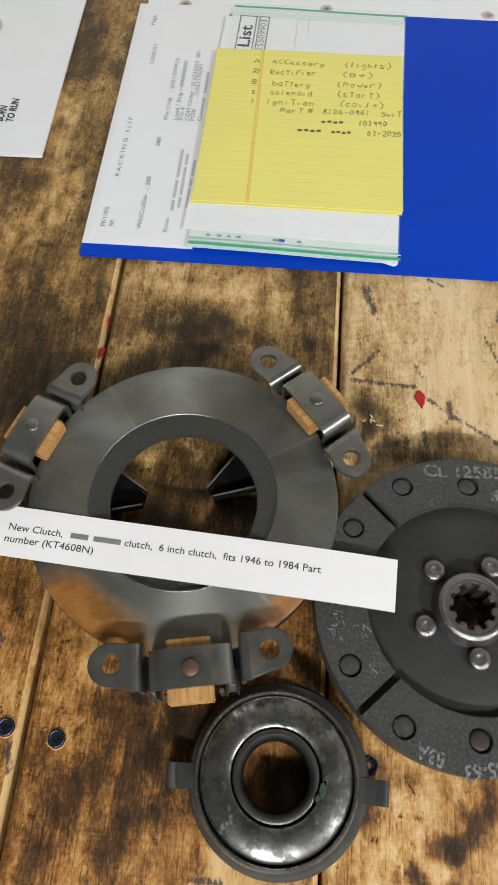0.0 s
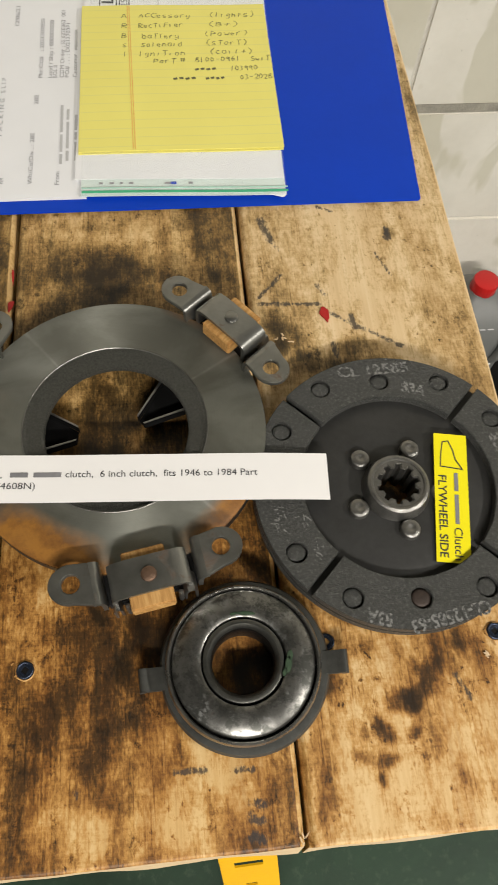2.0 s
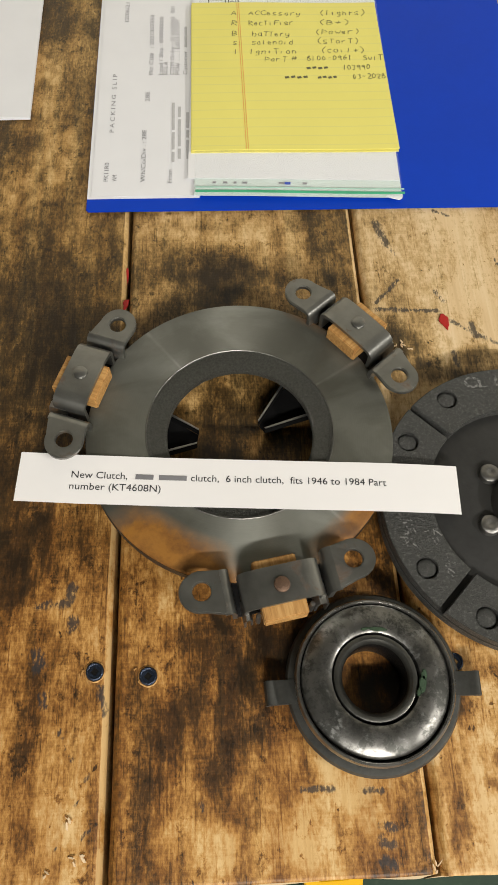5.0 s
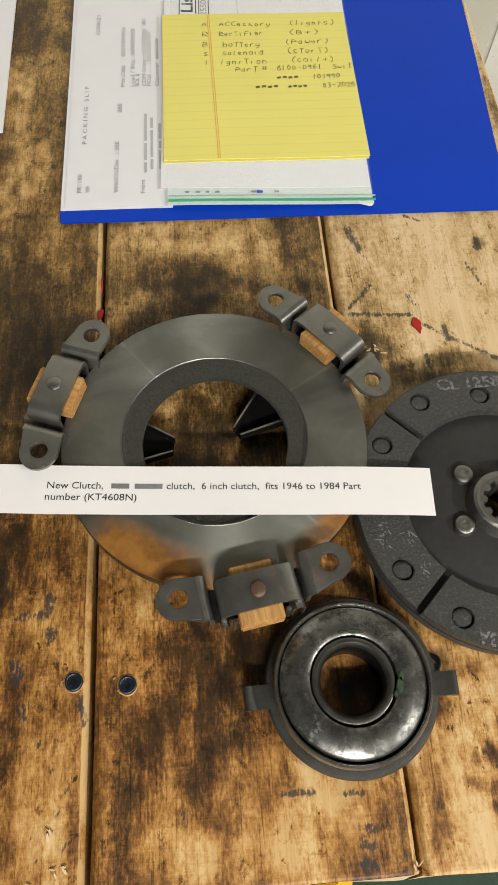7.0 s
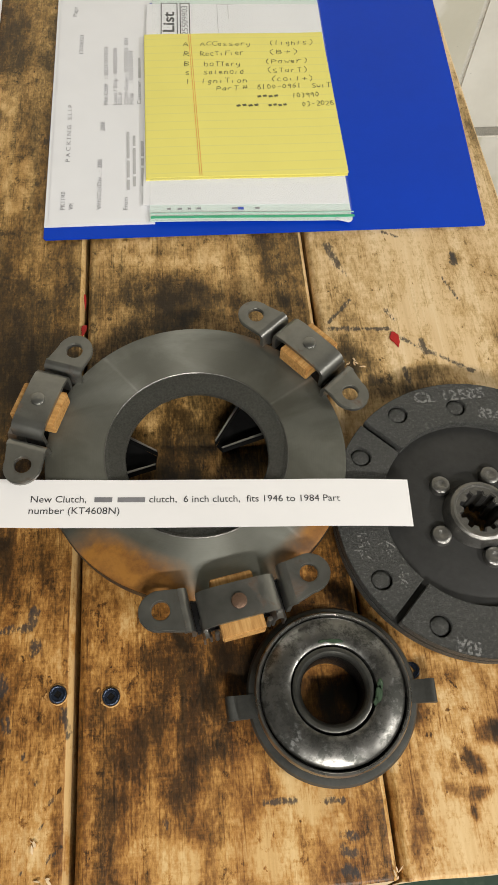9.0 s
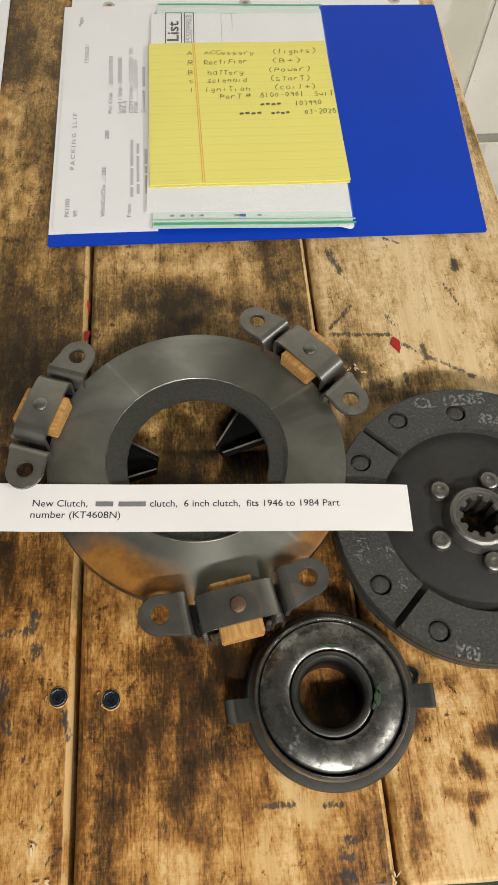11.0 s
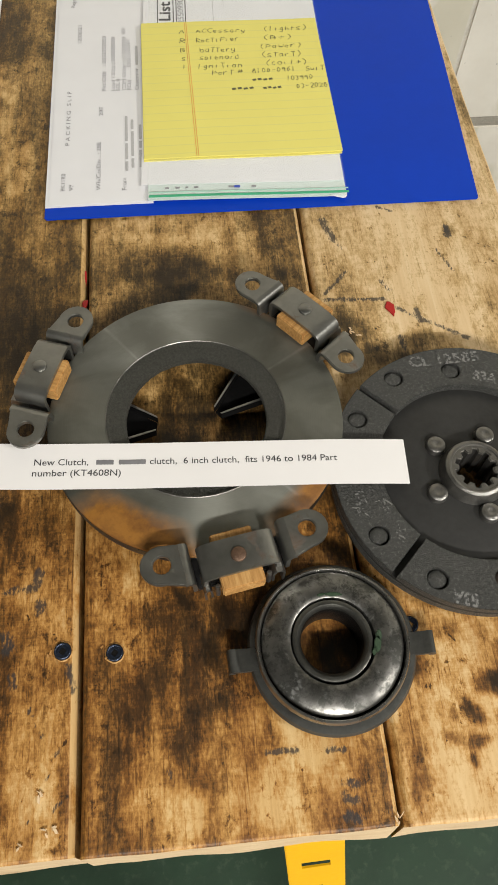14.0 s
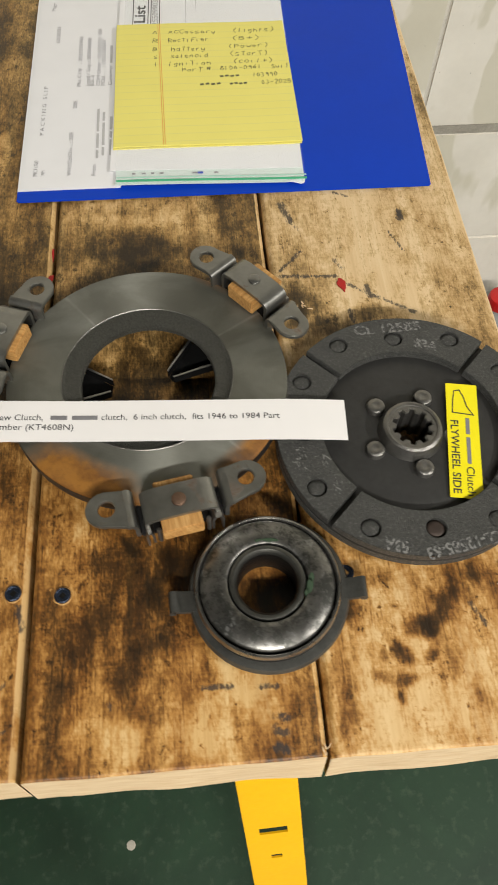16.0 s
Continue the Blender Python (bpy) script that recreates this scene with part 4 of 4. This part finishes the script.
# ---- release bearing ----
def release_bearing():
    b = thing("release_bearing", 0.1060, -0.0062, T, "greasy steel clutch release bearing with two side tabs", "bearing")
    part("carrier", revolve([(0.0190, 0.0005), (0.0395, 0.0005), (0.0412, 0.0020), (0.0415, 0.0058), (0.0404, 0.0076), (0.0376, 0.0080), (0.0345, 0.0078), (0.0190, 0.0078)], 112, True, None, 0.0006, -0.0012),
         TABSTEEL, b, "dark bearing carrier", True)
    # near-black ring that paints the shaded gap between rim and carrier
    part("seat_ring", revolve([(0.0340, 0.0076), (0.0362, 0.0076), (0.0367, 0.0142), (0.0340, 0.0142)], 96, True, None, -0.0002, -0.0014), DARKHOLLOW, b, "", True)
    part("outer_shell", revolve([(0.0345, 0.0140), (0.0366, 0.0143), (0.0369, 0.0152), (0.0370, 0.0166), (0.0368, 0.0182), (0.0362, 0.0193), (0.0354, 0.0194), (0.0349, 0.0189), (0.0346, 0.0178), (0.0343, 0.0142)], 128, True, None, -0.0006, -0.0016),
         RIM, b, "polished rolled rim", True)
    part("thrust_race", revolve([(0.0336, 0.0110), (0.0339, 0.0176), (0.0335, 0.0186), (0.0326, 0.0192), (0.0312, 0.0199), (0.0294, 0.0206), (0.0272, 0.0212), (0.0250, 0.0215), (0.0228, 0.0215), (0.0211, 0.0213),
                                 (0.0203, 0.0208), (0.0200, 0.0198), (0.0199, 0.0110)], 128, True, None, -0.0006, -0.0012), RACE, b, "worn shiny thrust face", True)
    part("inner_sleeve", revolve([(0.0192, 0.0100), (0.0193, 0.0196), (0.0190, 0.0205), (0.0180, 0.0209), (0.0170, 0.0208), (0.0160, 0.0198), (0.0154, 0.0186), (0.0152, 0.0178), (0.0165, 0.0172)], 96, True, None, -0.0008, -0.0010), SLEEVE, b, "bright edged steel sleeve", True)
    # wall coloured near black to keep the bore dark
    part("bore_liner", revolve([(0.0153, 0.0180), (0.0148, 0.0166), (0.0147, 0.0008), (0.0188, 0.0008), (0.0188, 0.0165)], 96, True, None, -0.0008, -0.0010), DARKHOLLOW, b, "near-black bore", True)
    for s, tilt in ((-1, 3.0), (1, -2.0)):
        tab = ribbon([(0.0330, 0.0080), (0.0400, 0.0082), (0.0450, 0.0094), (0.0476, 0.0108), (0.0490, 0.0111), (0.0501, 0.0104), (0.0508, 0.0084), (0.0510, 0.0050)], 0.0032, -0.0054, 0.0054)
        bmesh.ops.bevel(tab, geom=[e for e in tab.edges if e.calc_length() > 0.009], offset=0.0003, segments=1, affect="EDGES")
        t = part("tab", tab, TABSTEEL, b, "", True)
        t.matrix_basis = pose(0, -0.0022, 0, 0, 0, -90 * s + tilt)
    for a, r, sx, sy in ((-14, 0.0206, 0.0016, 0.0042), (-2, 0.0212, 0.0014, 0.0024), (-24, 0.0196, 0.0010, 0.0022), (84, 0.0206, 0.0010, 0.0046), (100, 0.0210, 0.0008, 0.0020)):
        pts = []
        for k in range(16):
            q = 2 * math.pi * k / 16
            w = 1 + 0.4 * noise.noise((math.cos(q) * 2 + a, math.sin(q) * 2, 1))
            pts.append((sx * w * math.cos(q), sy * w * math.sin(q)))
        g = part("grease", plate(pts, [], 0, 0.0008, 0.0003), GREASE, b, "smear of greenish grease", True)
        g.matrix_basis = pose(r * math.cos(radians(a)), r * math.sin(radians(a)), 0.0210, 0, 0, a)
    return b


release_bearing()


# ---- paper strip ----
def label_strip():
    """A cut strip of letter paper lying over plate and disc; its ends sag or lift a little."""
    strip = thing("paper_label", -0.0642, 0.0810, T, "cut strip of white paper with printed description", "paper label", turn=-3.3)
    L = 0.2215

    def lift(x, y):
        z = 0.0256 + 0.0010 * math.sin(x * 32 + 1.0) + 0.0020 * max(0, 0.03 - x) / 0.03
        if x > 0.16:
            z -= 0.0030 * ((x - 0.16) / 0.06) ** 1.5
        return max(z, 0.0254 if 0.03 < x < 0.19 else 0.018)

    part("paper", sheet(L, 0.0262, 0.00012, 60, 4, lift), STRIP, strip, "", True)
    up = 0.0003
    lettering(strip, "New Clutch,", 0.0262, 0.0136, up, 0.0278, INK, 0, 0.0036, 0, lift)
    bar(strip, 0.0580, 0.0138, up, 0.0090, 0.0027, SOFTINK, 0, lift)
    bar(strip, 0.0697, 0.0138, up, 0.0140, 0.0027, SOFTINK, 0, lift)
    lettering(strip, "clutch,  6 inch clutch,  fits 1946 to 1984 Part", 0.0858, 0.0136, up, 0.0985, INK, 0, 0.0036, 0, lift)
    lettering(strip, "number (KT4608N)", 0.0258, 0.0074, up, 0.0452, INK, 0, 0.0036, 0, lift)
    return strip


label_strip()


# ---- papers and folder ----
def wavy(amount, fx, fy, base=0.0):
    return lambda x, y: base + amount * (1 + math.sin(x * fx + 0.7) * math.cos(y * fy + 0.3))


def punched_page():
    p = thing("punched_page", -0.0440, 0.3050, T + 0.0006, "white page with reinforced punched holes under the folder", "paper sheet", turn=-0.8)
    holes = [(0.031, 0.256), (0.147, 0.2585), (0.277, 0.260)]
    part("page", plate([(0, 0), (0.286, 0), (0.300, 0.285), (0, 0.285)], [circle(x, y, 0.0028, 16) for x, y in holes], 0, 0.0003), WHITE, p)
    for x, y in holes:
        part("reinforcement", revolve([(0.0026, 0.0003), (0.0026, 0.0007), (0.0048, 0.0007), (0.0052, 0.0003)], 24, False, None, x, y), GREYTONE, p, "grey ring", True)


def blue_folder():
    f = thing("folder", -0.0460, 0.2915, T + 0.0012, "bright blue plastic folder lying open on the bench", "folder")
    out = [(0, 0.0015), (0.0015, 0), (0.3005, -0.0008), (0.3020, 0.0008), (0.3110, 0.1500), (0.3165, 0.2595), (0.3150, 0.2612), (0.2175, 0.2628), (0.2155, 0.2610), (0.2155, 0.2560), (0.0, 0.2560)]
    part("cover", plate(out, [], 0, 0.0009, 0.0003), BLUE, f, "", True)
    return f


def packing_slip():
    s = thing("packing_slip", -0.0430, 0.3030, T + 0.0026, "white printed packing slip on the blue folder", "paper sheet")
    lift = wavy(0.0003, 30, 22)
    under = part("backing_sheet", sheet(0.0740, 0.2545, 0.0003, 14, 24, lift), WHITE, s)
    under.location = (-0.0028, -0.0012, -0.0008)
    part("page", sheet(0.0720, 0.2520, 0.0002, 14, 24, lift), WHITE, s)
    lines = (("PK11R0", 0.0105, 0.0130, 0.017), ("WM", 0.0162, 0.0130, 0.0055), ("P A C K I N G   S L I P", 0.0125, 0.0590, 0.060), ("12/06/21", 0.0190, 0.1780, 0.023), ("Page", 0.0130, 0.2250, 0.012),
             ("Wh/Co/Div . : 28E", 0.0350, 0.0120, 0.049), ("28E", 0.0365, 0.0900, 0.010), ("Pkt Ctl#   : 2021307953", 0.0385, 0.1180, 0.068), ("From", 0.0530, 0.0110, 0.012),
             ("Load / Ship : 000000000", 0.0455, 0.1180, 0.066), ("BOL #", 0.0490, 0.1180, 0.014), ("CDM Order : SS 6220363  001", 0.0540, 0.1180, 0.078), ("PO# . . . : D0213703P1", 0.0578, 0.1180, 0.062),
             ("Customer", 0.0635, 0.1180, 0.026))
    for words, x, y, w in lines:
        lettering(s, words, x, y, 0.0007, w, GREYINK, 90, 0.0030, 0, lift)
    for x, y, words in ((0.0545, 0.0300, (8, 14, 23)), (0.0588, 0.0330, (8, 22, 9)), (0.0645, 0.0330, (15, 6, 13)), (0.0635, 0.1480, (20,))):
        for w in words:
            bar(s, x, y, 0.0007, w * 0.0012, 0.0019, GREYTONE, 90, lift)
            y += w * 0.0012 + 0.0022


def zip_bag():
    """Clear bag with a green zip line that holds a pale green form and a white sheet."""
    g = thing("zip_bag", 0.0245, 0.2985, T + 0.0040, "clear zip bag with green seal holding a printed form", "plastic bag", turn=-1.6)
    lift = wavy(0.0004, 34, 18)
    form = part("form", sheet(0.1380, 0.2470, 0.0003, 16, 24, lift), PALEGREEN, g, "pale green printed form")
    form.location = (0, 0.0030, 0)
    ins = part("insert_sheet", sheet(0.1420, 0.2250, 0.0003, 14, 22, lift), WHITE, g, "white sheet")
    ins.location = (-0.0045, 0.0175, 0.0007)
    film = part("film", sheet(0.1386, 0.2560, 0.0001, 16, 26, lambda x, y: lift(x, y) + 0.0003 + 0.0008 * min(1, y / 0.02)), FILM, g, "clear plastic film")
    film.location = (0.0, 0.0022, 0.0006)
    for y, h, m in ((0.0045, 0.0016, ZIP), (0.0085, 0.0006, PALEZIP), (0.2535, 0.0014, ZIP)):
        seam = part("seal", sheet(0.1385, h, 0.0006, 16, 1, lambda x, yy: lift(x, 0.01)), m, g, "green zip seal")
        seam.location = (0.001, y, 0.0016 if y < 0.1 else 0.0010)
    lip = [(0.1270, 0.0030)] + [(0.1350 + 0.0032 * math.sin(q * math.pi / 12), 0.0004 + 0.0034 * (1 - math.cos(q * math.pi / 12))) for q in range(7)] + [(0.1384, 0.0056), (0.1270, 0.0046)]
    part("bag_corner", plate(lip, [], 0.0006, 0.0010, 0.0002), WHITE, g, "whitish folded corner")
    # heading box of the form, with vertical writing
    z = 0.0010
    top = 0.1995
    for x0, x1, y0, y1 in ((0.0070, 0.0200, top, 0.2430), (0.0225, 0.0300, top - 0.002, 0.2430)):
        for a, b, c, d in ((x0, y0, x1 - x0, 0.0008), (x0, y1, x1 - x0, 0.0008), (x0, y0, 0.0008, y1 - y0), (x1, y0, 0.0008, y1 - y0 + 0.0008)):
            bar(g, a, b, z, c, d, INK, 0, lift, "box_rule")
    lettering(g, "List", 0.0178, 0.2060, z, 0.0260, INK, 90, 0.0092, 0, lift, "lettering", 0.02)
    lettering(g, "25509903", 0.0288, 0.2020, z, 0.0380, GREYINK, 90, 0.0050, 0, lift, "lettering", 0.01)
    for x in (0.0530, 0.0620):
        bar(g, x, 0.1900, z, 0.0005, 0.0520, GREYTONE, 0, lift, "box_rule")
    bar(g, 0.0530, 0.2420, z, 0.0800, 0.0005, GREYTONE, 0, lift, "box_rule")
    bar(g, 0.0534, 0.1900, z - 0.0001, 0.0086, 0.0515, GREYTONE, 0, lift, "box_tone")
    for k, (x, w) in enumerate(((0.012, 0.0025), (0.019, 0.003), (0.026, 0.002), (0.032, 0.003), (0.056, 0.004), (0.072, 0.003))):
        bar(g, x, 0.0125, z + 0.0003, w, 0.0018, GREYINK, 0, lift)
    bar(g, 0.0600, 0.0122, z + 0.0003, 0.0040, 0.0024, BLUE, 0, lift)


def yellow_note():
    n = thing("note_sheet", 0.0232, 0.3400, T + 0.0064, "yellow ruled paper with handwritten wiring notes", "note paper", turn=-0.4)
    lift = lambda x, y: 0.0003 * (1 + math.sin(x * 40)) + 0.0006 * (x / 0.142) ** 2
    part("page", sheet(0.1425, 0.1580, 0.0005, 18, 18, lift), PAD, n, "", True)
    below = part("page", sheet(0.1425, 0.1580, 0.0005, 18, 18, lift), PAD, n, "", True)
    below.location = (-0.0004, -0.0012, -0.0012)
    for x in (0.0372, 0.0386):
        bar(n, x, 0.0006, 0.0007, 0.0005, 0.1565, REDLINE, 0.9, lift, "margin_line")
    rows = (("A", 0.0305, 0.1425, 0.0050), ("ACCessory", 0.0440, 0.1425, 0.041), ("(lights)", 0.0985, 0.1430, 0.036), ("R", 0.0305, 0.1300, 0.0050), ("RecTiFier", 0.0435, 0.1300, 0.035),
            ("(B+)", 0.0970, 0.1315, 0.0250), ("B", 0.0305, 0.1185, 0.0050), ("baTTery", 0.0460, 0.1175, 0.029), ("(Power)", 0.0935, 0.1200, 0.0350), ("s", 0.0310, 0.1080, 0.0045),
            ("solenoid", 0.0450, 0.1080, 0.032), ("(sTarT)", 0.0940, 0.1095, 0.0330), ("I", 0.0315, 0.0975, 0.0040), ("IgniTion", 0.0430, 0.0975, 0.036), ("(coil+)", 0.0960, 0.0995, 0.0340),
            ("ParT", 0.0540, 0.0890, 0.0170), ("#", 0.0735, 0.0905, 0.0050), ("8100-0961", 0.0850, 0.0900, 0.0350), ("SwiT", 0.1270, 0.0905, 0.0150), ("103990", 0.1110, 0.0800, 0.0210), ("03-2028", 0.1175, 0.0700, 0.0245))
    for words, x, y, w in rows:
        scrawl(n, words, x, y, 0.0008, w, PENINK, lift)
    for x, y, w in ((0.0845, 0.0805, 0.017), (0.0680, 0.0705, 0.018), (0.0920, 0.0705, 0.015)):
        for q in range(4):
            bar(n, x + w * q / 4, y + 0.0006 * (q % 2), 0.0008, w * 0.17, 0.0022, PENINK, 12, lift, "written_bar")


def printed_sheet():
    p = thing("printed_sheet", -0.3060, 0.3765, T + 0.0006, "stack of white printed sheets with a slogan in black", "paper sheet", turn=0.6)
    lift = wavy(0.0003, 20, 16)
    for k in range(3):
        q = part("page", sheet(0.2159 - 0.0006 * k, 0.2760, 0.0004, 14, 14, lift), WHITE, p)
        q.location = (0.0004 * k, 0.0005 * k, 0.0006 * k)
    lettering(p, "BORN", 0.1800, 0.0330, 0.0021, 0.0170, INK, 90, 0.0056, 0.15, lift, "lettering", 0.03)
    lettering(p, "TO RUN", 0.1875, 0.0330, 0.0021, 0.0250, INK, 90, 0.0056, 0.15, lift, "lettering", 0.03)
    part("printed_mark", plate(circle(0.1400, 0.1400, 0.0145, 32), [circle(0.1385, 0.1400, 0.0085, 24)], 0.0022, 0.0023), GREYTONE, p, "grey ring print")


punched_page()
blue_folder()
packing_slip()
zip_bag()
yellow_note()
printed_sheet()


# ---- jug by the wall ----
def jug():
    j = thing("jug", 0.588, 0.628, 0.0812, "milky plastic jug with red screw cap on added black box", "jug")

    def loft(levels, n=40):
        bm = bmesh.new()
        rings = []
        for z, hx, hy, ox in levels:
            ring = []
            for k in range(n):
                a = 2 * math.pi * k / n
                cx, sy = math.cos(a), math.sin(a)
                p = 0.62
                ring.append(bm.verts.new((ox + hx * abs(cx) ** p * (1 if cx > 0 else -1), hy * abs(sy) ** p * (1 if sy > 0 else -1), z)))
            rings.append(ring)
        for a, b in zip(rings, rings[1:]):
            for k in range(n):
                bm.faces.new((a[k], a[(k + 1) % n], b[(k + 1) % n], b[k]))
        bm.faces.new(rings[0])
        bm.faces.new(rings[-1])
        return bm

    part("body", loft([(0.0, 0.054, 0.054, 0), (0.006, 0.062, 0.062, 0), (0.08, 0.066, 0.066, 0), (0.15, 0.066, 0.066, 0), (0.185, 0.065, 0.064, 0.0), (0.212, 0.060, 0.058, -0.001),
                       (0.228, 0.050, 0.047, -0.003), (0.240, 0.034, 0.033, -0.007), (0.246, 0.023, 0.023, -0.009), (0.252, 0.020, 0.020, -0.010)]), JUG, j, "", True)
    pts = [Vector((0.016, -0.034, 0.226)), Vector((0.030, -0.052, 0.212)), Vector((0.036, -0.066, 0.180)), Vector((0.034, -0.068, 0.148)), Vector((0.030, -0.058, 0.124))]
    cu = bpy.data.curves.new("grip", "CURVE")
    cu.dimensions, cu.bevel_depth, cu.bevel_resolution = "3D", 0.009, 4
    sp = cu.splines.new("BEZIER")
    sp.bezier_points.add(len(pts) - 1)
    for q, p in zip(sp.bezier_points, pts):
        q.co, q.handle_left_type, q.handle_right_type = p, "AUTO", "AUTO"
    tmp = new("grip", cu)
    bpy.context.view_layer.update()
    me = bpy.data.meshes.new_from_object(tmp.evaluated_get(bpy.context.evaluated_depsgraph_get()))
    bpy.data.objects.remove(tmp)
    bm = bmesh.new()
    bm.from_mesh(me)
    part("handle", bm, JUG, j, "", True)
    cap = revolve([(0, 0.272), (0.016, 0.272), (0.0196, 0.2705), (0.0208, 0.267), (0.0212, 0.250), (0.0204, 0.248)], 72, False, None, -0.010, 0)
    for v in cap.verts:
        if 0.249 < v.co.z < 0.268:
            a = math.atan2(v.co.y, v.co.x + 0.010)
            k = 1 + 0.014 * math.cos(24 * a)
            v.co.x, v.co.y = -0.010 + (v.co.x + 0.010) * k, v.co.y * k
    part("cap", cap, REDCAP, j, "red ribbed screw cap", True)
    lab = part("label", box(-0.034, 0.034, -0.0672, -0.0664, 0.020, 0.122), WHITE, j, "white label with red and violet print")
    part("printed_band", box(-0.032, 0.000, -0.0678, -0.0673, 0.102, 0.120), LABELVIOLET, lab)
    part("printed_band", box(-0.032, 0.004, -0.0678, -0.0673, 0.070, 0.098), LABELRED, lab)
    part("printed_band", box(0.006, 0.032, -0.0678, -0.0673, 0.030, 0.056), LABELRED, lab)
    for k in range(3):
        bar(j, -0.030 + 0.014 * k, -0.0590, 0.2140, 0.010, 0.004, GREYTONE)


jug()


# box with lid and latch added to fill the dark area beside the jug
def added_black_box():
    c = thing("dark_box", 0.80, 0.555, 0.0, "low black box added to fill a dark area by the wall", "case")
    part("body", box(-0.36, 0.36, -0.15, 0.145, 0.0005, 0.056, 0.006), BLACKPLASTIC, c)
    part("lid", box(-0.364, 0.364, -0.154, 0.149, 0.0565, 0.0805, 0.005), BLACKPLASTIC, c)
    part("latch", box(-0.03, 0.03, -0.160, -0.1545, 0.035, 0.070, 0.002), BLACKPLASTIC, c)


added_black_box()


# ---- block wall, pieces last ----
def block_wall():
    w = part("wall_north", box(-2.6, 2.6, WALL + 0.0022, WALL + 0.2, 0, 2.62), PAINTED_MORTAR)
    tagged(w, "white painted concrete block wall with worn paint", "wall", kind="structure")
    bed = part("bare_joint", box(-2.6, 2.6, WALL + 0.0012, WALL + 0.0019, 0.6025, 0.6155), MORTAR, w, "bare grey mortar joint")
    shapes = {}
    for kind, low, high in (("plain", -0.1006, 0.1006), ("under", -0.1006, 0.0950), ("over", -0.0950, 0.1006)):
        bm = box(-0.2024, 0.2024, 0.0, 0.02, low, high, 0.0025)
        me = bpy.data.meshes.new("block")
        bm.to_mesh(me)
        bm.free()
        me.materials.append(BLOCK)
        shapes[kind] = me
    for row in range(13):
        shift = 0.3930 + (0.0 if row % 2 else 0.203)
        for k in range(-8, 7):
            x = shift + 0.406 * k + 0.203
            if abs(x) > 2.42:
                continue
            b = new("block", shapes[{2: "under", 3: "over"}.get(row, "plain")])
            b.parent = w
            b.matrix_basis = pose(x, WALL + random.uniform(-0.001, 0.001), 0.1015 + 0.203 * row, 0, 0, random.uniform(-0.15, 0.15))


block_wall()
